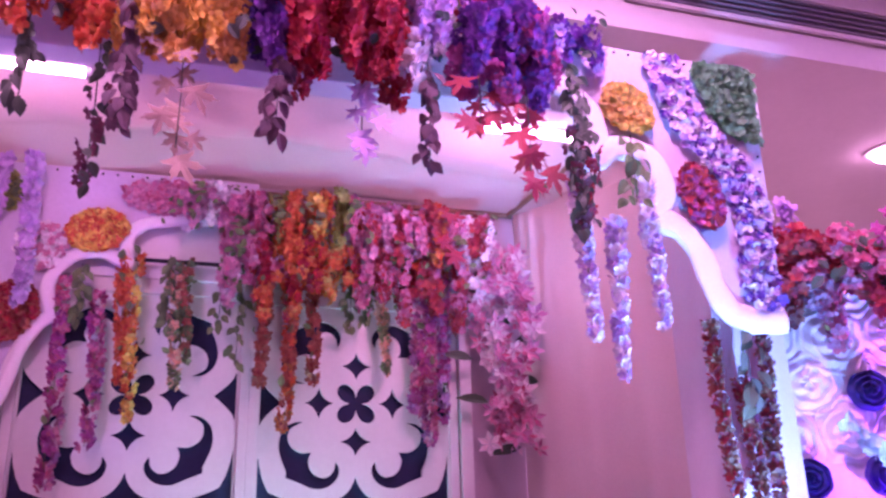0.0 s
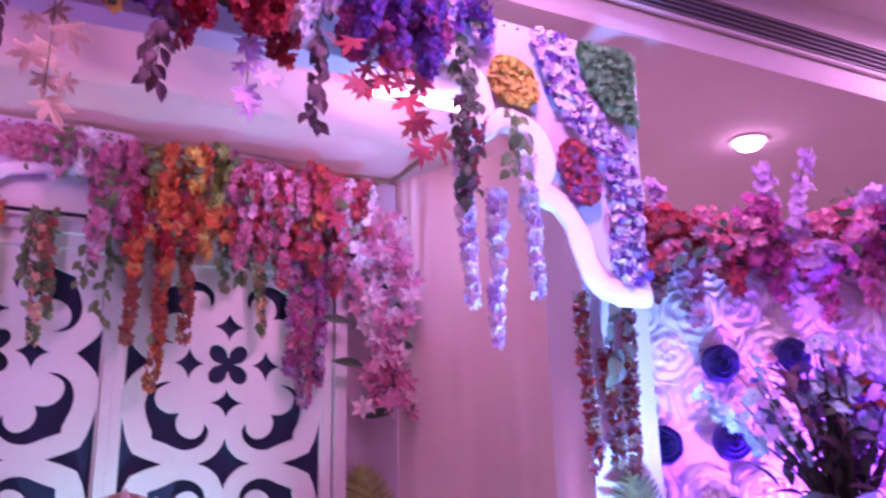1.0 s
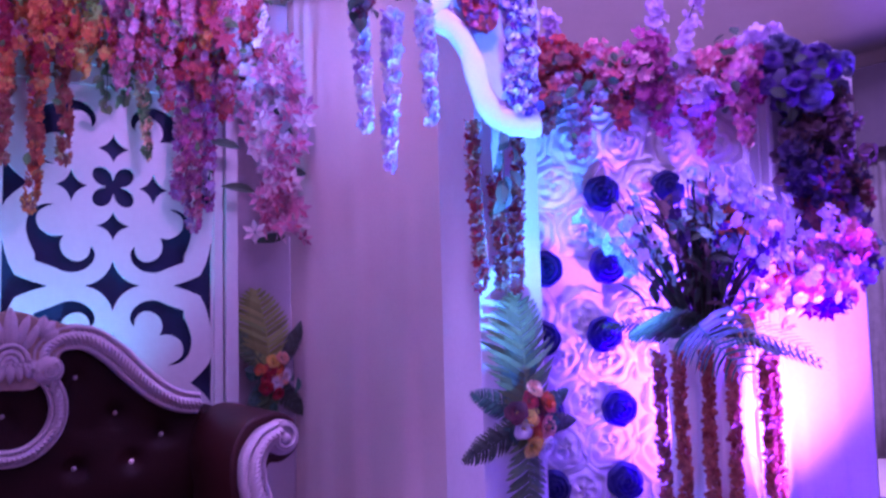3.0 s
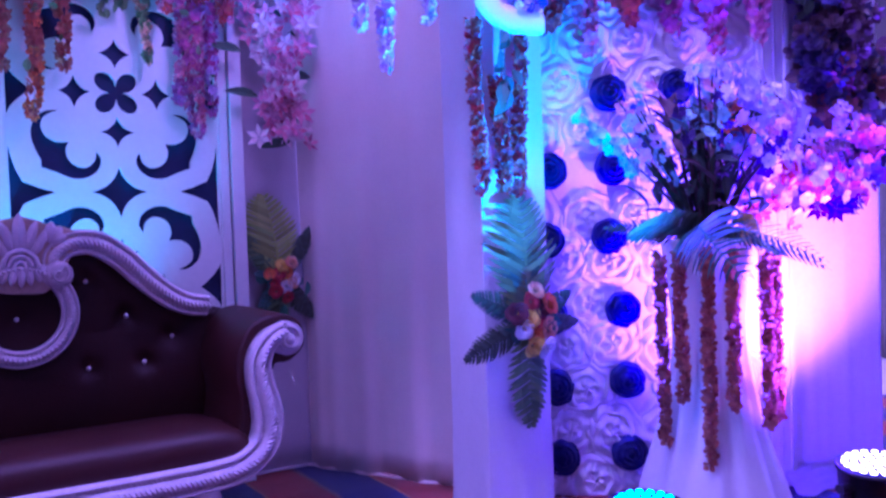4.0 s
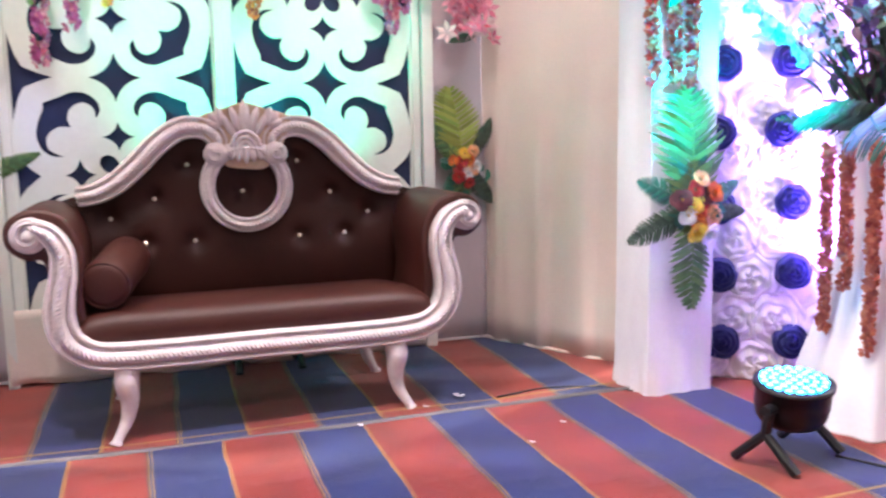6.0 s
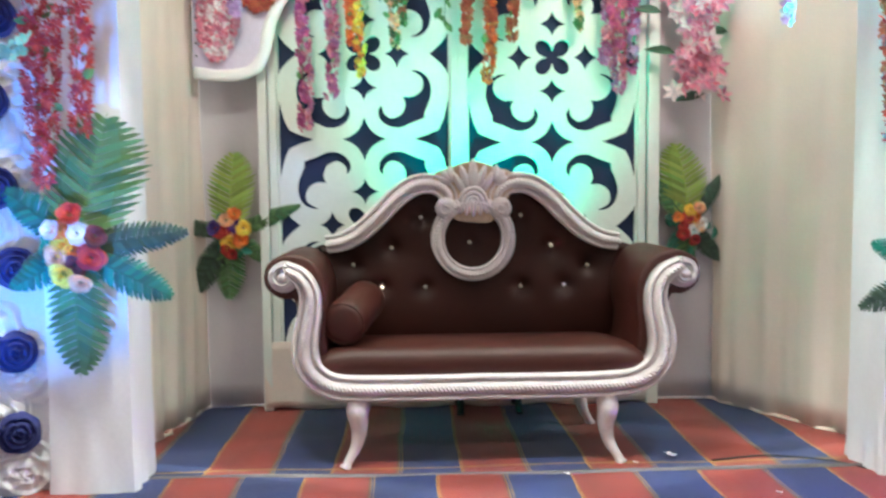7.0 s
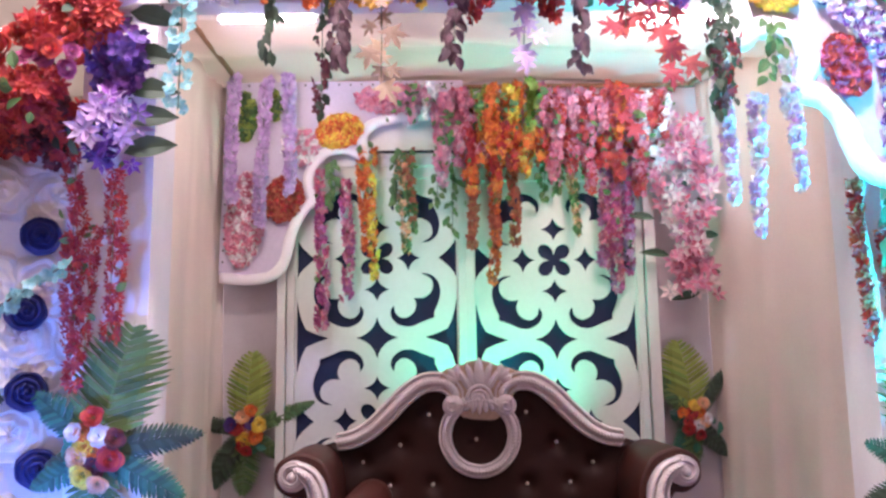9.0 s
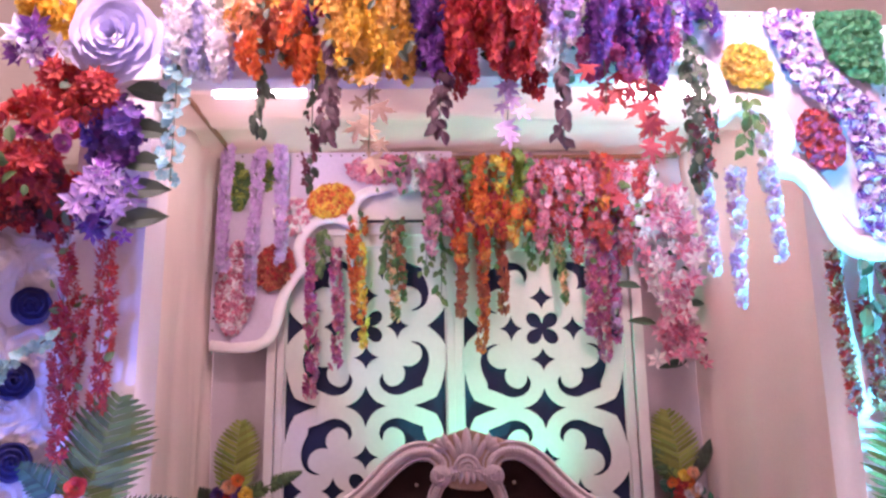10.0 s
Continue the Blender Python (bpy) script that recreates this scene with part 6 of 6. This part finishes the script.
def arrangement(label, at, seed, flip=1):
    """Palm fronds, dark stalks and blossom sprays on top of a pedestal."""
    r = random.Random(seed)
    t = thing("flower_arrangement", label, "flower arrangement", "flower arrangements on pedestals", at)
    for a, ln, droop, mm in ((204, 0.66, 0.75, "leaf_teal"), (178, 0.50, 0.45, "leaf_dark"), (232, 0.40, 0.8, "leaf"), (262, 0.34, 0.85, "leaf_dark"), (300, 0.26, 0.95, "leaf_dark"), (335, 0.27, 1.3, "leaf_dark"), (10, 0.20, 0.9, "leaf_dark"), (60, 0.26, 0.8, "leaf_dark"), (120, 0.36, 0.4, "leaf_dark"), (285, 0.28, 0.8, "leaf")):
        v, f = frond(ln, r, 0.20, 22, droop, 0.10, 0.40)
        ob = np_ob("palm_frond", v, f, M[mm], t)
        ob.matrix_local = pose(0, 0, 0.03, 0, -20, a if flip > 0 else 180 - a) @ pose(0, 0, 0, 42 if (90 < a < 270) == (flip > 0) else -42)
    tips = []
    for k in range(44):
        a, q = r.uniform(0, 6.28), r.uniform(0.02, 0.24)
        ln = r.uniform(0.35, 0.72) * (1 - 0.6 * q)
        p = (q * math.cos(a) * 1.7, q * math.sin(a), ln)
        tips.append(p)
        bm = tube(bmesh.new(), [(0.03 * math.cos(a), 0.03 * math.sin(a), 0), (p[0] * 0.5, p[1] * 0.5, ln * 0.55), p], [0.006, 0.008, 0.002], 6)
        part("stalk", bm, M["leaf_plum" if k % 2 else "leaf_dark"], t)
    petals("leaves", THIN_LEAF, [((r.uniform(-0.16, 0.16), r.uniform(-0.14, 0.14), r.uniform(0.1, 0.48)), (r.uniform(-1, 1), r.uniform(-1, 0.2), 0.4), r.uniform(0, 6.28), r.uniform(0.07, 0.13)) for _ in range(80)], "leaf_dark", t)
    petals("leaves", THIN_LEAF, [((r.uniform(-0.2, 0.2), r.uniform(-0.14, 0.14), r.uniform(0.1, 0.5)), (r.uniform(-1, 1), r.uniform(-1, 0.2), 0.4), 1.57 + r.uniform(-0.6, 0.6), r.uniform(0.08, 0.14)) for _ in range(90)], "leaf_plum", t)
    for j, mm in enumerate(("f_lilac", "f_pink", "f_cyan", "f_violet")):
        petals("blossoms", WIDE, [((p[0] * w + r.uniform(-0.025, 0.025), p[1] * w + r.uniform(-0.025, 0.025), p[2] * w), (r.uniform(-1, 1), -1, r.uniform(-0.3, 0.9)), r.uniform(0, 6.28), r.uniform(0.016, 0.028)) for p in tips[j::4] for w in (0.7, 0.76, 0.82, 0.88, 0.94, 1.0)], mm, t)
    for mm, cnt, c, rad, sz, pr in (("f_cyan", 40, (0.0, -0.05, 0.42), (0.2, 0.14, 0.14), 0.028, FOUR), ("f_orange", 40, (0.10, -0.04, 0.50), (0.16, 0.1, 0.12), 0.03, BLOSSOM), ("f_crimson", 24, (0.22, -0.05, 0.20), (0.12, 0.1, 0.10), 0.026, BLOSSOM),
                                    ("f_white", 90, (0.42, -0.08, 0.30), (0.30, 0.18, 0.18), 0.025, WIDE), ("f_lilac", 110, (0.36, -0.04, 0.38), (0.34, 0.2, 0.24), 0.025, BLOSSOM), ("leaf_plum", 60, (0.34, -0.04, 0.36), (0.34, 0.2, 0.22), 0.03, LILY), ("f_lav", 90, (0.12, -0.08, 0.52), (0.24, 0.12, 0.14), 0.026, WIDE), ("f_rose", 50, (0.40, -0.08, 0.22), (0.2, 0.14, 0.13), 0.032, BLOSSOM)):
        c = (c[0] * flip, c[1], c[2])
        petals("blossoms", pr, bunch(c, rad, cnt, sz, r), mm, t)
    # branches
    for ex, ez, mm, ey in ((-0.62 * flip, 0.44, "f_cyan", -0.02), (0.75 * flip, 0.30, "leaf_plum", 0), (0.5 * flip, 0.45, "leaf_plum", 0.05), (0.3 * flip, 0.55, "leaf_plum", 0), (-0.25 * flip, 0.55, "leaf_plum", 0.06)):
        bm = tube(bmesh.new(), [(0, 0, 0), (ex * 0.45, ey, ez * 0.5), (ex, ey, ez)], [0.006, 0.005, 0.002], 6)
        part("branch", bm, M["leaf_plum"], t)
        if mm == "f_cyan":
            petals("blossoms", WIDE, [((ex * q + r.uniform(-0.018, 0.018), ey + r.uniform(-0.02, 0.02), ez * q + r.uniform(-0.015, 0.015)), (r.uniform(-1, 1), -1, r.uniform(-0.5, 0.8)), r.uniform(0, 6), r.uniform(0.016, 0.026)) for q in [0.6 + 0.42 * i / 34 for i in range(35)]], "f_cyan", t)
    v, f = scatter(ROSE, [((0, 0, 0), (0.1, -1, 0.25), 0.5, 0.06)])
    np_ob("rose", v, f, M["f_gold"], t, "", True).location = (0.02, -0.16, 0.05)
    return t


vase("flared pedestal under white cloth with marigold strings", (2.48, 2.40, 0.006), 501)
arrangement("tall arrangement of palm leaves and pastel blossoms", (2.48, 2.40, 1.08), 502)
vase("flared pedestal under white cloth with marigold strings", (-1.66, 2.2, 0.006), 503, -1)
arrangement("tall arrangement of palm leaves and pastel blossoms", (-1.66, 2.2, 1.10), 504, -1)

# ---------------------------------------------------------------- par cans, cables and litter


def par_can(at, rz, lens, beam_label):
    t = thing("par_can", "black stage par light on a yoke, " + beam_label, "stage light", "stage par lights", at, rz)
    housing = part("housing", lathe(bmesh.new(), [(0.055, 0.13), (0.085, 0.135), (0.098, 0.16), (0.104, 0.2), (0.104, 0.27), (0.112, 0.272), (0.112, 0.288), (0.104, 0.29)], 32), M["black"], t, "", True)
    plate_ob = part("lens_plate", lathe(bmesh.new(), [(0.10, 0.2902), (0.10, 0.2925)], 32), M["metal"], t)
    for rad, cnt in ((0.0, 1), (0.03, 6), (0.058, 12), (0.084, 18)):
        for k in range(cnt):
            a = 2 * math.pi * k / cnt
            part("led", lathe(bmesh.new(), [(0.0105, 0.0), (0.009, 0.005), (0.004, 0.007)], 10), lens, plate_ob).location = (rad * math.cos(a), rad * math.sin(a), 0.2925)
    for s in (-1, 1):
        bm = bmesh.new()
        tube(bm, [(s * 0.118, 0, 0.21), (s * 0.122, 0.01, 0.12), (s * 0.128, -0.09, 0.012)], 0.016, 8)
        tube(bm, [(s * 0.122, 0.01, 0.12), (s * 0.128, 0.10, 0.012)], 0.016, 8)
        part("yoke_leg", bm, M["black"], t)
        part("knob", tube(bmesh.new(), [(s * 0.10, 0, 0.21), (s * 0.145, 0, 0.21)], 0.018, 12), M["black"], t)
    for ob in (housing, plate_ob):
        ob.matrix_local = pose(0, 0, 0.21) @ pose(0, 0, 0, 6, -7) @ pose(0, 0, -0.21)
    t.scale = (1.15, 1.15, 0.94)
    return t


par_can((1.90, 2.165, 0.012), 20, M["led"], "glowing cyan")
par_can((2.86, 2.0, 0.012), -10, M["led_violet"], "glowing pale violet")
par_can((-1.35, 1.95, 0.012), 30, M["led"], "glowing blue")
par_can((0.40, 3.98, 0.012), 0, M["led_green"], "glowing green behind the sofa")
for pts, lab in (([(2.05, 2.12, 0.014), (2.2, 1.92, 0.014), (2.42, 1.95, 0.018), (2.62, 2.06, 0.016), (2.80, 2.05, 0.016)], "black power cable lying on the carpet"),
                 ([(1.25, 3.16, 0.006), (1.5, 3.2, 0.006), (1.72, 3.12, 0.006), (1.81, 3.0, 0.014)], "thin dark cable along the carpet seam"),
                 ([(2.42, 1.98, 0.016), (2.40, 1.96, 0.06), (2.44, 1.95, 0.115), (2.51, 1.96, 0.10), (2.52, 1.97, 0.05), (2.46, 1.98, 0.016)], "loop of black cable standing on the carpet")):
    ob = mesh_ob("power_cable", tube(bmesh.new(), smooth_path(pts, 8), 0.004, 8), M["cable"], smooth=True)
    tagged(ob, lab, "cable", "power cables")
r = random.Random(600)
for k, (x, y) in enumerate(((1.09, 3.20), (0.92, 3.12), (0.62, 3.0), (1.35, 2.75), (1.15, 2.6))):
    v, f = scatter(BLOSSOM, [((0, 0, 0), (0.2, 0.1, 1), r.uniform(0, 6), 0.028 if k == 0 else 0.014)])
    ob = np_ob("fallen_petal", v, f, M["f_white"])
    ob.location = (x, y, 0.016)
    tagged(ob, "small white petal fallen on the carpet", "petal", "petals on the carpet")
for x, y, z in ((-0.60, 3.05, 2.74), (1.18, 3.05, 2.72)):
    t = thing("tube_light", "short bright tube light fixed under the canopy", "tube light", "canopy tube lights", (x, y, z), 0)
    part("body", boxed(-0.22, 0.22, -0.025, 0.025, 0.0, 0.045, bevel=0.006), M["white_board"], t)
    part("tube", tube(bmesh.new(), [(-0.20, 0, -0.016), (0.20, 0, -0.016)], 0.014, 12), M["bulb"], t)
    for s in (-1, 1):
        part("socket", boxed(s * 0.21 - 0.01, s * 0.21 + 0.01, -0.016, 0.016, -0.034, 0.002, bevel=0.003), M["white_board"], t)
